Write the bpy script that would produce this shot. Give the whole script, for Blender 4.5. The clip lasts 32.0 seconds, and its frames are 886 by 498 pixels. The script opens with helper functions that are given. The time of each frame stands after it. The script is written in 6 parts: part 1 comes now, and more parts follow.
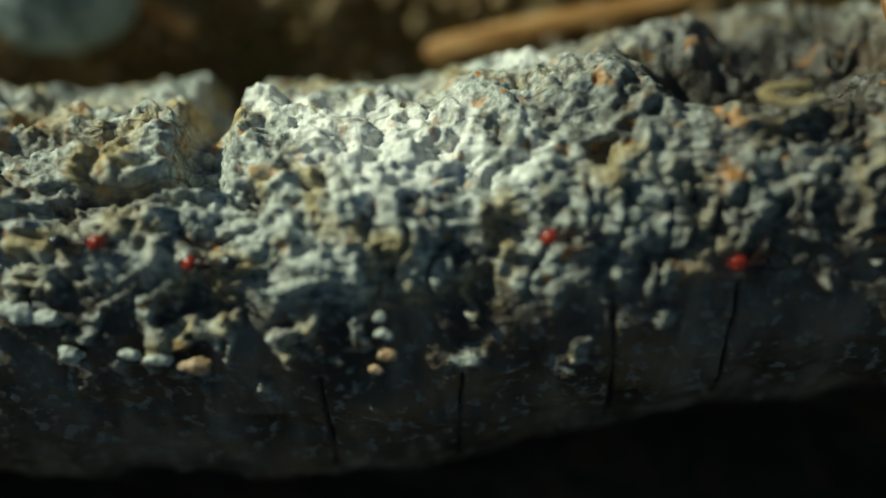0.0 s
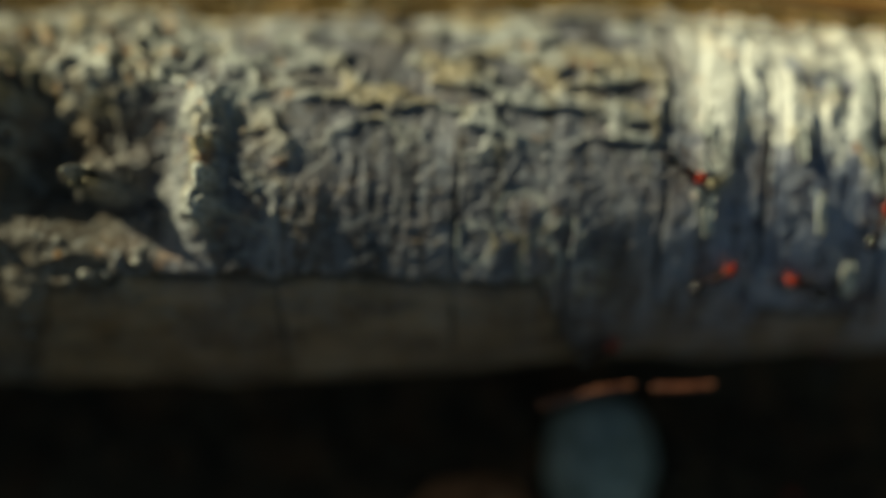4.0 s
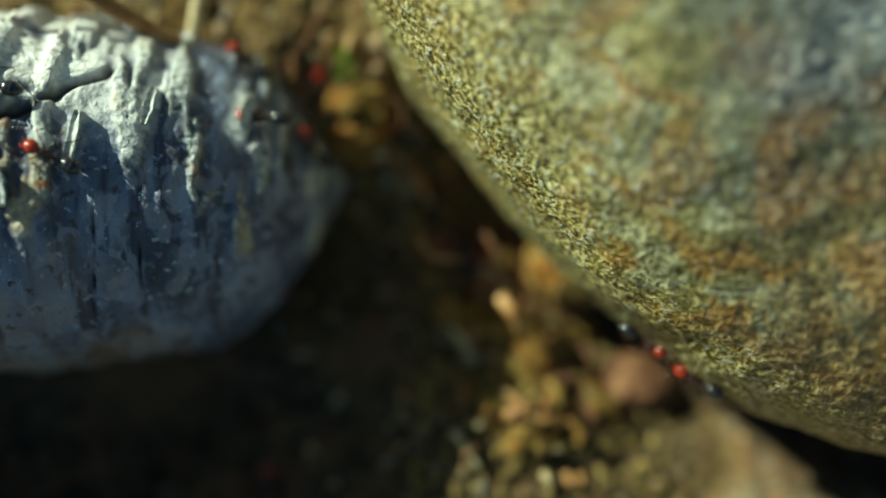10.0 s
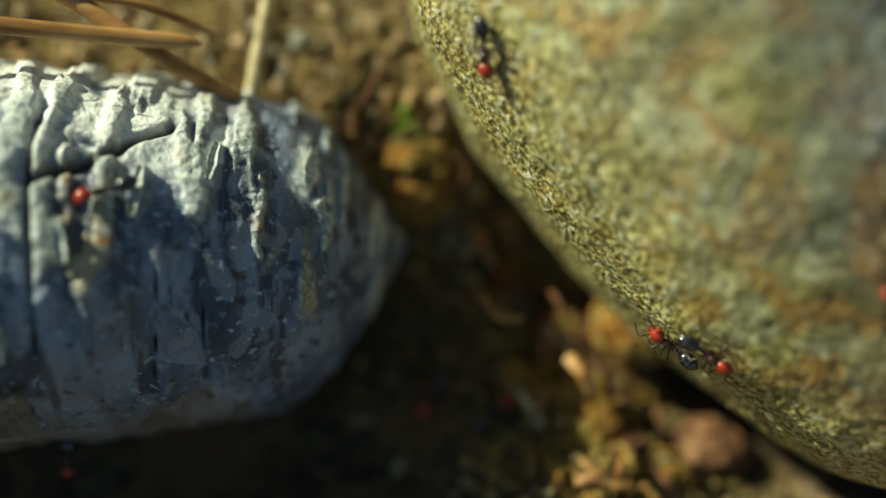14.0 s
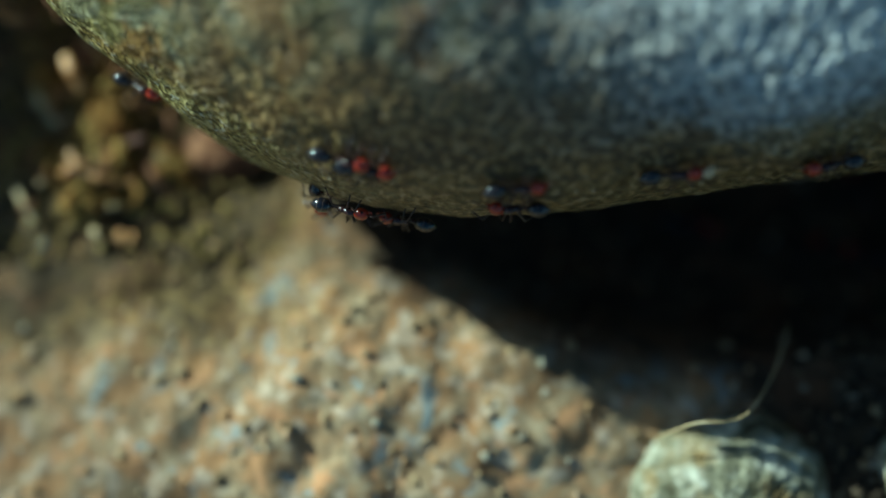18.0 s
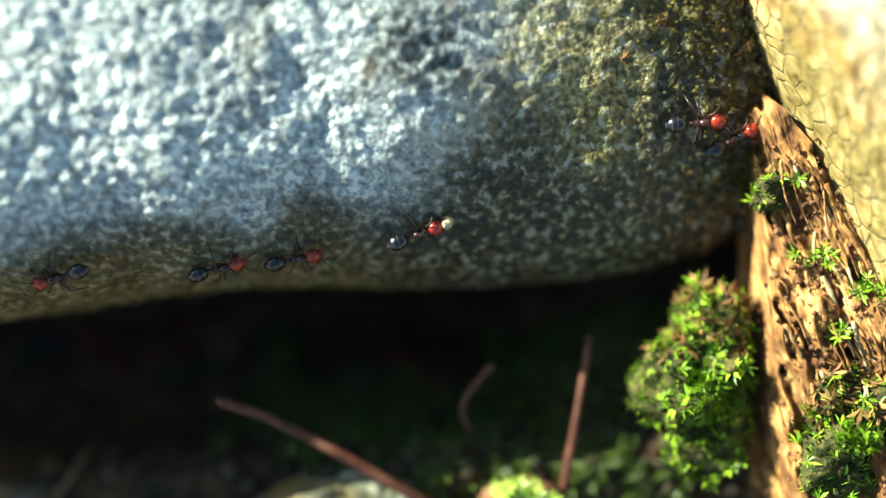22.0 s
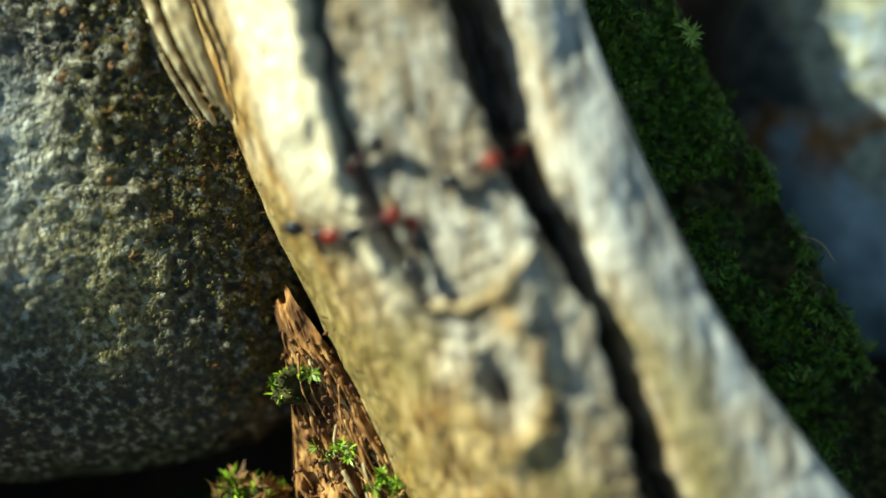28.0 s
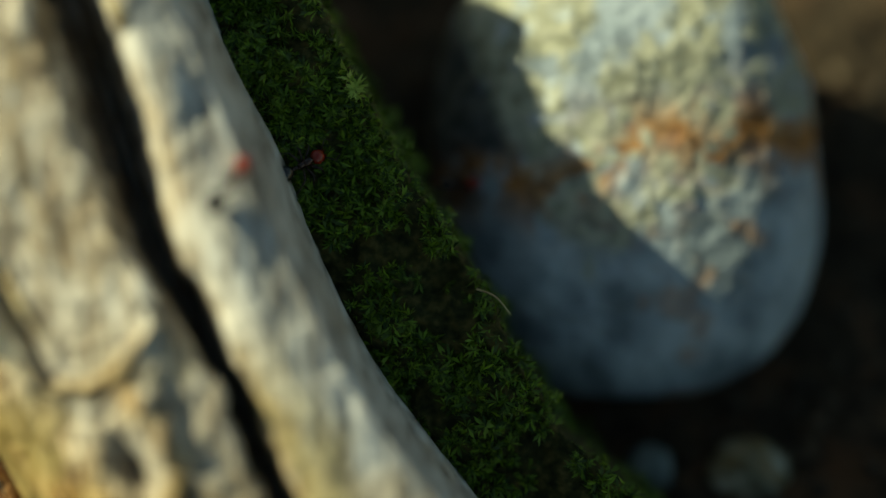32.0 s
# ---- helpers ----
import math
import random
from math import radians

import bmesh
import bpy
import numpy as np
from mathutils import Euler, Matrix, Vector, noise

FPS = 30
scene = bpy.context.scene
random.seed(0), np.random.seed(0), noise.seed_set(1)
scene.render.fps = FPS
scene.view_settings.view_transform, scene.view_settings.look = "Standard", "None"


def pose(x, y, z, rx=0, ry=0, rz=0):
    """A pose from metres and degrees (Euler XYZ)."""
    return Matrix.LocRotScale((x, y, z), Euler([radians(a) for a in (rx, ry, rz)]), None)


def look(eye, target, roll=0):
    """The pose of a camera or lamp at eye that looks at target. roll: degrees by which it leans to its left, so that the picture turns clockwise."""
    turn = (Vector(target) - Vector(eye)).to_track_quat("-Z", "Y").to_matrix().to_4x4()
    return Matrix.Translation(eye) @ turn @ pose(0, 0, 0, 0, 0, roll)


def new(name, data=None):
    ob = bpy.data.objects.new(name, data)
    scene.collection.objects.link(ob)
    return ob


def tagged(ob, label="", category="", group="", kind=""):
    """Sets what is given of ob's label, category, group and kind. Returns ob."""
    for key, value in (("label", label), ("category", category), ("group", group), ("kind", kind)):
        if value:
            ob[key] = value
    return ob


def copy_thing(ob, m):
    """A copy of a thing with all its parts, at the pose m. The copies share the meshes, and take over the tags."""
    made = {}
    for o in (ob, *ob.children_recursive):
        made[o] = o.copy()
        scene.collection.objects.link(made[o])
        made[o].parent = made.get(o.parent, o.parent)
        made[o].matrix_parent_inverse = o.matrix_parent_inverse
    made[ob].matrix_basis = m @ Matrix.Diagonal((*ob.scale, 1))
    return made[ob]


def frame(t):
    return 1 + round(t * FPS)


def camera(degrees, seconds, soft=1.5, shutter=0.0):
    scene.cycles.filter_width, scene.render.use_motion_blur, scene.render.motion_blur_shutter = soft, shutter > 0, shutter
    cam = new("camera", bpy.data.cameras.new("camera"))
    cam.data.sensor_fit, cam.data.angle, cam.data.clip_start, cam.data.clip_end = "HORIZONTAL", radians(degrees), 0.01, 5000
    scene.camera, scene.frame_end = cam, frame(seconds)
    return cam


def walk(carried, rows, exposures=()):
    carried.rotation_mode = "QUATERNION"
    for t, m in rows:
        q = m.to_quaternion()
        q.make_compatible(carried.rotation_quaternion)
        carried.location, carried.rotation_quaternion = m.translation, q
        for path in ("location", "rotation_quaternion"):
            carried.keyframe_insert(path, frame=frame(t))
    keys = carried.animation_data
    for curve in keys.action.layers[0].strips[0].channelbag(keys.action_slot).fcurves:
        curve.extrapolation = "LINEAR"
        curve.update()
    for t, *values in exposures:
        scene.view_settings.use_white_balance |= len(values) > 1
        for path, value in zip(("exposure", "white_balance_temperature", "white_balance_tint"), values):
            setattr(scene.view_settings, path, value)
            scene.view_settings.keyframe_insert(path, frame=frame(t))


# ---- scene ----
from mathutils.bvhtree import BVHTree

# Camera: a hand-held macro slide to the right, looking steeply down.
cam = camera(42.0, 32.0)
cam.data.dof.use_dof, cam.data.dof.focus_distance, cam.data.dof.aperture_fstop = True, 0.0712, 6.5
PATH = [
    (0, 0.00718, -0.02791, 0.08420, 18.886, 1.753, 1.965),
    (0.5, 0.01605, -0.03016, 0.08412, 18.836, 0.694, 0.590),
    (1, 0.02154, -0.03196, 0.08444, 18.932, -1.524, -1.180),
    (1.5, 0.02947, -0.03239, 0.08512, 20.198, -3.218, -2.775),
    (2, 0.03649, -0.02948, 0.08478, 20.458, -5.948, -4.567),
    (2.5, 0.04492, -0.02464, 0.08385, 19.253, -8.674, -5.986),
    (4.5, 0.09958, -0.02459, 0.09413, 16.764, 6.562, 6.902),
    (5, 0.10959, -0.01999, 0.09276, 16.192, 7.566, 6.907),
    (5.5, 0.12128, -0.01815, 0.08773, 17.773, 6.716, 6.177),
    (6, 0.12965, -0.01859, 0.08439, 18.882, 7.234, 6.430),
    (6.5, 0.13185, -0.01793, 0.08353, 19.070, 3.974, 5.127),
    (7, 0.13535, -0.01825, 0.08424, 19.261, 0.608, 3.445),
    (7.5, 0.13735, -0.01944, 0.08413, 18.526, -1.972, 2.021),
    (8, 0.13734, -0.02174, 0.08408, 17.258, -3.725, 1.315),
    (8.5, 0.13602, -0.02319, 0.08513, 18.121, -4.988, 0.176),
    (9, 0.13562, -0.02498, 0.08595, 18.087, -6.489, -0.896),
    (9.5, 0.13339, -0.02534, 0.08454, 19.231, -6.983, -1.790),
    (10, 0.13128, -0.02437, 0.08115, 20.782, -6.600, -2.068),
    (10.5, 0.13112, -0.02403, 0.07818, 22.171, -7.984, -3.568),
    (11, 0.12977, -0.02436, 0.07755, 22.655, -8.312, -4.130),
    (11.5, 0.12910, -0.02473, 0.07796, 22.863, -7.699, -3.878),
    (12, 0.12851, -0.02491, 0.07822, 23.106, -7.328, -3.654),
    (12.5, 0.12779, -0.02470, 0.07880, 23.896, -6.573, -3.221),
    (13, 0.12758, -0.02461, 0.07929, 24.199, -6.439, -3.046),
    (13.5, 0.12703, -0.02423, 0.07865, 24.339, -6.433, -2.804),
    (15.5, 0.13788, -0.03078, 0.07566, 26.549, -3.780, -0.367),
    (16, 0.14821, -0.03339, 0.07985, 23.719, -1.836, 1.597),
    (16.5, 0.15669, -0.03374, 0.08001, 19.957, 0.627, 2.025),
    (17, 0.16448, -0.03288, 0.08001, 18.257, 2.390, 2.143),
    (17.5, 0.17393, -0.03254, 0.07977, 17.336, 3.775, 2.455),
    (18, 0.17899, -0.03419, 0.07805, 16.250, 3.363, 2.286),
    (18.5, 0.18669, -0.03361, 0.07734, 16.373, 2.503, 2.260),
    (19, 0.19307, -0.03180, 0.07727, 16.363, 1.506, 1.884),
    (19.5, 0.20124, -0.02957, 0.07356, 15.533, 1.312, 1.755),
    (20, 0.20421, -0.03005, 0.07475, 16.833, 1.935, 1.782),
    (20.5, 0.20847, -0.02887, 0.07860, 17.100, 2.220, 1.780),
    (21, 0.21538, -0.03054, 0.08039, 18.448, 1.705, 0.815),
    (21.5, 0.22022, -0.02948, 0.08127, 18.554, 2.641, 0.339),
    (22, 0.22476, -0.02850, 0.08164, 17.908, 1.338, -0.621),
    (22.5, 0.23006, -0.02763, 0.08200, 17.937, -0.327, -1.373),
    (23, 0.23415, -0.02622, 0.08315, 18.284, -0.830, -1.706),
    (23.5, 0.23859, -0.02669, 0.08291, 18.687, -0.525, -1.728),
    (24, 0.24093, -0.02483, 0.08401, 19.068, -0.434, -1.727),
    (24.5, 0.24474, -0.02328, 0.08506, 19.411, -0.074, -1.947),
    (25, 0.24916, -0.02378, 0.08518, 20.102, 1.097, -1.880),
    (25.5, 0.25287, -0.02422, 0.08411, 20.584, 1.722, -1.900),
    (27.5, 0.25243, -0.02351, 0.08401, 21.168, 1.337, -1.987),
    (28, 0.25372, -0.02192, 0.08308, 21.535, 0.905, -2.245),
    (28.5, 0.25389, -0.02286, 0.08573, 21.959, 0.141, -2.533),
    (29, 0.25546, -0.02361, 0.08842, 22.438, -0.082, -2.494),
    (29.5, 0.25773, -0.02332, 0.08895, 22.278, -0.617, -3.159),
    (30, 0.26135, -0.02193, 0.08801, 22.433, -1.020, -3.546),
    (30.5, 0.26416, -0.02190, 0.08514, 22.312, -0.962, -4.026),
    (31, 0.26565, -0.02004, 0.08398, 22.479, -0.643, -4.675),
    (31.5, 0.26827, -0.01955, 0.08379, 21.773, -0.901, -4.715),
    (32, 0.26998, -0.01891, 0.08245, 21.733, -1.711, -5.359),
]
EXPOSURE = [
    (0, -0.23, 6310, -19), (1, -0.28, 6830, -17), (2, -0.28, 7870, -14), (3.5, 0.02, 7970, -13), (5, 0.37, 7970, -11), (6, 0.57, 7750, -9), (7, 0.8, 8400, -10), (7.6, 0.78, 7800, -12), (8.2, 0.72, 6900, -16), (9, 0.76, 5800, -26), (10.5, 0.62, 6420, -21), (12, 0.64, 7000, -18), (13, 0.52, 6520, -18),
    (16, 0.76, 7350, -17), (17, 0.68, 6700, -19), (18, 0.57, 5050, -22), (19, 1.02, 4500, -26), (20.2, 1.15, 5000, -22), (21, 1.76, 5800, -15), (22, 1.92, 6100, -12), (23, 1.92, 5520, -13), (24.5, 1.67, 5420, -14), (26, 1.17, 6030, -17), (28, 0.82, 6280, -16), (30, 0.56, 6800, -16), (32, 0.46, 7600, -15),
]
walk(cam, [(t, pose(*p)) for t, *p in PATH], EXPOSURE)

# Daylight: a low clear sun from beyond the branch, and the sky.
SUN = Vector((-0.77, 0.424, 0.474)).normalized()
world = bpy.data.worlds.new("sky")
scene.world = world
world.use_nodes = True
sky = world.node_tree.nodes.new("ShaderNodeTexSky")
sky.sky_type, sky.sun_disc = "NISHITA", False
sky.sun_elevation, sky.sun_rotation = math.asin(SUN.z), math.atan2(SUN.x, SUN.y)
world.node_tree.links.new(sky.outputs[0], world.node_tree.nodes["Background"].inputs[0])
world.node_tree.nodes["Background"].inputs[1].default_value = 0.05
sun = new("sun", bpy.data.lights.new("sun", "SUN"))
sun.data.energy, sun.data.angle, sun.data.color = 5.0, radians(0.5), (1.0, 0.93, 0.79)
sun.matrix_world = look(SUN, (0, 0, 0))

# ---- plan: x to the right, v up and w towards the viewer of a sheet tilted 20 degrees from level, in millimetres ----
TILT = radians(70)
CS, SN = math.cos(TILT), math.sin(TILT)
LIFT = 12.0


def at(x, v, w):
    """The place in metres of a point of the plan."""
    return Vector((x, v * SN - w * CS, v * CS + w * SN + LIFT)) * 0.001


def lay(p):
    """The same for an array of points."""
    x, v, w = p[..., 0], p[..., 1], p[..., 2]
    return np.stack([x, v * SN - w * CS, v * CS + w * SN + LIFT], -1) * 0.001


# ---- noise over arrays, in millimetres ----
def hashed(i, j, k, seed):
    n = (i * 374761393 + j * 668265263 + k * 2147483647 + seed * 974634777) & 0xFFFFFFFF
    n = ((n ^ (n >> 13)) * 1274126177) & 0xFFFFFFFF
    n = ((n ^ (n >> 16)) * 2246822519) & 0xFFFFFFFF
    return ((n ^ (n >> 15)) & 0xFFFFFF) / float(0xFFFFFF)


def soft(p, seed=0):
    """Value noise from -1 to 1 of points in an array."""
    c = np.floor(p).astype(np.int64)
    f = p - c
    f = f * f * (3 - 2 * f)
    out = 0
    for a in (0, 1):
        for b in (0, 1):
            for d in (0, 1):
                m = (f[..., 0] if a else 1 - f[..., 0]) * (f[..., 1] if b else 1 - f[..., 1]) * (f[..., 2] if d else 1 - f[..., 2])
                out = out + m * hashed(c[..., 0] + a, c[..., 1] + b, c[..., 2] + d, seed)
    return out * 2 - 1


def rough(p, octaves=4, seed=0, gain=0.5):
    out, amp, total = 0, 1.0, 0.0
    for n in range(octaves):
        out, total = out + amp * soft(p * 2.0**n + 17.3 * n, seed + n), total + amp
        amp *= gain
    return out / total


def cells(p, seed=0):
    """Distance to the nearest and to the second nearest of scattered points, and a number for the nearest."""
    c = np.floor(p).astype(np.int64)
    one, two, tag = np.full(p.shape[:-1], 9.0), np.full(p.shape[:-1], 9.0), np.zeros(p.shape[:-1])
    for a in (-1, 0, 1):
        for b in (-1, 0, 1):
            for d in (-1, 0, 1):
                q = c + (a, b, d)
                h = [hashed(q[..., 0], q[..., 1], q[..., 2], seed + s) for s in range(3)]
                r = np.sqrt(((q + np.stack(h, -1) - p) ** 2).sum(-1))
                near = r < one
                two = np.where(near, one, np.minimum(two, r))
                tag = np.where(near, h[0], tag)
                one = np.where(near, r, one)
    return one, two, tag


def step(lo, hi, x):
    t = np.clip((x - lo) / (hi - lo), 0, 1)
    return t * t * (3 - 2 * t)


def along(x, *knots):
    """A smooth line through knots (x, y)."""
    xs, ys = np.array(knots, float).T
    ms = np.gradient(ys, xs)
    i = np.clip(np.searchsorted(xs, x) - 1, 0, len(xs) - 2)
    h = xs[i + 1] - xs[i]
    t = np.clip((x - xs[i]) / h, 0, 1)
    return ys[i] * (1 + 2 * t) * (1 - t) ** 2 + ms[i] * h * t * (1 - t) ** 2 + ys[i + 1] * t * t * (3 - 2 * t) + ms[i + 1] * h * t * t * (t - 1)


# ---- meshes ----
def mesh_of(name, verts, quads, mat, smooth=True, **layers):
    """A mesh from arrays of places in metres and of corners; layers: a number a vertex for the material."""
    quads = np.asarray(quads, np.int32)
    m = bpy.data.meshes.new(name)
    m.vertices.add(len(verts))
    m.vertices.foreach_set("co", np.asarray(verts, np.float32).ravel())
    k = quads.shape[1]
    m.loops.add(quads.size)
    m.loops.foreach_set("vertex_index", quads.ravel())
    m.polygons.add(len(quads))
    m.polygons.foreach_set("loop_start", np.arange(len(quads), dtype=np.int32) * k)
    m.polygons.foreach_set("use_smooth", np.full(len(quads), smooth))
    for key, values in layers.items():
        m.attributes.new(key, "FLOAT", "POINT").data.foreach_set("value", np.asarray(values, np.float32).ravel())
    m.update(calc_edges=True)
    m.validate()
    m.materials.append(mat)
    return m


def solid(name, verts, quads, mat, parent=None, label="", base=None, **layers):
    """An object with its origin at its foot."""
    verts = np.asarray(verts, float)
    foot = np.array([verts[:, 0].mean(), verts[:, 1].mean(), verts[:, 2].min()]) if base is None else np.array(base)
    ob = new(name, mesh_of(name, verts - foot, quads, mat, **layers))
    ob.location = foot
    if parent is not None:
        ob.parent = parent
        ob.location = Vector(foot) - parent.location
    if label:
        ob["label"] = label
    return ob


def part(name, bm, material, parent, label=""):
    """A bmesh as one mesh object under a thing or a part."""
    m = bpy.data.meshes.new(name)
    bm.to_mesh(m)
    bm.free()
    m.materials.append(material)
    for p in m.polygons:
        p.use_smooth = True
    ob = new(name, m)
    ob.parent = parent
    if label:
        ob["label"] = label
    return ob


def sheet_quads(n, m, around=False, start=0):
    """The corners of a grid of n rows of m points; around: each row closes on itself."""
    i, j = np.meshgrid(np.arange(n - 1), np.arange(m if around else m - 1), indexing="ij")
    j2 = (j + 1) % m
    return start + np.stack([i * m + j, i * m + j2, (i + 1) * m + j2, (i + 1) * m + j], -1).reshape(-1, 4)


# ---- materials ----
def material(name, rough=0.8, spec=0.3):
    mat = bpy.data.materials.new(name)
    mat.use_nodes = True
    nodes, links = mat.node_tree.nodes, mat.node_tree.links
    bsdf = nodes["Principled BSDF"]
    bsdf.inputs["Roughness"].default_value = rough
    bsdf.inputs["Specular IOR Level"].default_value = spec
    return mat, nodes, links, bsdf


def grain(nodes, links, scale, detail=4.0, stretch=(1, 1, 1), distortion=0.0, turn=(0, 0, 0)):
    where = nodes.new("ShaderNodeTexCoord")
    place = nodes.new("ShaderNodeMapping")
    place.inputs["Scale"].default_value = stretch
    place.inputs["Rotation"].default_value = turn
    links.new(where.outputs["Object"], place.inputs["Vector"])
    tex = nodes.new("ShaderNodeTexNoise")
    tex.inputs["Scale"].default_value = scale
    tex.inputs["Detail"].default_value, tex.inputs["Distortion"].default_value = detail, distortion
    links.new(place.outputs[0], tex.inputs["Vector"])
    return tex.outputs[0]


def cracks(nodes, links, scale, stretch=(1, 1, 1), turn=(0, 0, 0), wide=0.05):
    """1 on the thin lines of a stretched crack pattern, else 0."""
    where, place = nodes.new("ShaderNodeTexCoord"), nodes.new("ShaderNodeMapping")
    place.inputs["Scale"].default_value, place.inputs["Rotation"].default_value = stretch, turn
    tex = nodes.new("ShaderNodeTexVoronoi")
    tex.feature = "DISTANCE_TO_EDGE"
    tex.inputs["Scale"].default_value = scale
    wob = nodes.new("ShaderNodeTexNoise")
    wob.inputs["Scale"].default_value, wob.inputs["Detail"].default_value = scale * 0.9, 3
    add = nodes.new("ShaderNodeVectorMath")
    add.operation = "MULTIPLY_ADD"
    add.inputs[1].default_value = (0.45 / scale,) * 3
    links.new(where.outputs["Object"], wob.inputs["Vector"])
    links.new(where.outputs["Object"], add.inputs[2])
    links.new(wob.outputs[1], add.inputs[0])
    links.new(add.outputs[0], place.inputs["Vector"])
    links.new(place.outputs[0], tex.inputs["Vector"])
    return ramp(nodes, links, tex.outputs[0], (wide * 0.3, (1, 1, 1)), (wide, (0, 0, 0)))


def ramp(nodes, links, value, *stops):
    r = nodes.new("ShaderNodeValToRGB")
    while len(r.color_ramp.elements) < len(stops):
        r.color_ramp.elements.new(0.5)
    for e, (pos, col) in zip(r.color_ramp.elements, stops):
        e.position, e.color = pos, (*col, 1)
    links.new(value, r.inputs[0])
    return r.outputs[0]


def mask(nodes, links, value, lo, hi):
    return ramp(nodes, links, value, (lo, (0, 0, 0)), (hi, (1, 1, 1)))


def mix(nodes, links, factor, a, b, how="MIX"):
    m = nodes.new("ShaderNodeMix")
    m.data_type, m.blend_type = "RGBA", how
    for socket, value in ((m.inputs[0], factor), (m.inputs[6], a), (m.inputs[7], b)):
        if isinstance(value, (int, float)):
            socket.default_value = value
        elif isinstance(value, tuple):
            socket.default_value = (*value, 1)
        else:
            links.new(value, socket)
    return m.outputs[2]


def layer(nodes, name):
    a = nodes.new("ShaderNodeAttribute")
    a.attribute_name = name
    return a.outputs["Fac"]


def bump(nodes, links, bsdf, height, strength, distance):
    b = nodes.new("ShaderNodeBump")
    b.inputs["Strength"].default_value, b.inputs["Distance"].default_value = strength, distance
    links.new(height, b.inputs["Height"])
    links.new(b.outputs[0], bsdf.inputs["Normal"])


def speckled(name, dark, mid, light, scale=900, rough=0.85, blotch=None, blotch_scale=120, bump_mm=0.15, stretch=(1, 1, 1), spec=0.3):
    """A grainy surface of three tones, with blotches of a fourth."""
    mat, nodes, links, bsdf = material(name, rough, spec)
    g = grain(nodes, links, scale, 6, stretch)
    col = ramp(nodes, links, g, (0.34, dark), (0.5, mid), (0.66, light))
    if blotch:
        b = grain(nodes, links, blotch_scale, 3, stretch, 0.5)
        col = mix(nodes, links, mask(nodes, links, b, 0.45, 0.62), col, blotch)
    links.new(col, bsdf.inputs["Base Color"])
    bump(nodes, links, bsdf, g, 0.9, bump_mm * 0.001)
    return mat


def bark_material():
    mat, nodes, links, bsdf = material("branch bark", 0.55, 0.4)
    fine, wide = grain(nodes, links, 2200, 6), grain(nodes, links, 300, 5, (1, 0.45, 0.45), 0.4)
    # grey bare bark, with the blue of sky-lit shade mixed into its colour
    bare = ramp(nodes, links, wide, (0.34, (0.045, 0.05, 0.075)), (0.48, (0.125, 0.14, 0.205)), (0.64, (0.25, 0.28, 0.38)))
    bare = mix(nodes, links, mask(nodes, links, grain(nodes, links, 900, 5, (1, 0.1, 0.1), 0.2), 0.5, 0.6), bare, (0.05, 0.052, 0.08))
    bare = mix(nodes, links, mask(nodes, links, grain(nodes, links, 1700, 3), 0.61, 0.68), bare, (0.36, 0.4, 0.47))
    bare = mix(nodes, links, mask(nodes, links, grain(nodes, links, 1300, 4), 0.57, 0.66), bare, (0.055, 0.045, 0.055))
    bare = mix(nodes, links, mix(nodes, links, 0.5, mask(nodes, links, grain(nodes, links, 750, 6, (1, 0.7, 0.7), 0.8), 0.5, 0.58), (0, 0, 0)), bare, (0.34, 0.35, 0.42))
    bare = mix(nodes, links, mask(nodes, links, grain(nodes, links, 160, 3), 0.54, 0.66), bare, mix(nodes, links, 0.4, bare, (0.24, 0.18, 0.15)))
    crust = ramp(nodes, links, fine, (0.32, (0.17, 0.18, 0.16)), (0.5, (0.5, 0.51, 0.47)), (0.7, (0.78, 0.78, 0.74)))
    crust = mix(nodes, links, mask(nodes, links, grain(nodes, links, 230, 4, distortion=0.5), 0.5, 0.64), crust, ramp(nodes, links, fine, (0.35, (0.3, 0.22, 0.1)), (0.65, (0.62, 0.5, 0.27))))
    crust = mix(nodes, links, mask(nodes, links, grain(nodes, links, 520, 3), 0.64, 0.7), crust, (0.5, 0.23, 0.05))
    # darker bark; it makes up for shade that comes out too light
    dark_bark = ramp(nodes, links, wide, (0.34, (0.02, 0.016, 0.012)), (0.5, (0.062, 0.049, 0.04)), (0.66, (0.14, 0.12, 0.1)))
    dark_bark = mix(nodes, links, mask(nodes, links, grain(nodes, links, 190, 4), 0.52, 0.64), dark_bark, mix(nodes, links, 0.5, dark_bark, (0.16, 0.1, 0.05)))
    dark_bark = mix(nodes, links, mask(nodes, links, grain(nodes, links, 1200, 4), 0.56, 0.66), dark_bark, (0.17, 0.165, 0.16))
    bare = mix(nodes, links, layer(nodes, "dark_bark"), bare, dark_bark)
    col = mix(nodes, links, layer(nodes, "peeled"), bare, ramp(nodes, links, grain(nodes, links, 500, 5, (0.3, 1, 1)), (0.35, (0.12, 0.075, 0.042)), (0.65, (0.34, 0.235, 0.14))))
    flaky = mix(nodes, links, mask(nodes, links, grain(nodes, links, 170, 3), 0.44, 0.56), (0, 0, 0), cracks(nodes, links, 520, (0.6, 1.2, 1.2), wide=0.09))
    crust = mix(nodes, links, mix(nodes, links, 0.4, flaky, (0, 0, 0)), crust, (0.06, 0.055, 0.05))
    col = mix(nodes, links, layer(nodes, "crust"), col, crust)
    col = mix(nodes, links, layer(nodes, "white"), col, ramp(nodes, links, fine, (0.32, (0.6, 0.57, 0.52)), (0.55, (0.84, 0.82, 0.78))))
    col = mix(nodes, links, layer(nodes, "rust"), col, (0.46, 0.2, 0.04))
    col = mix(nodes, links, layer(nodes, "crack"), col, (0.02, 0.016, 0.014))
    links.new(col, bsdf.inputs["Base Color"])
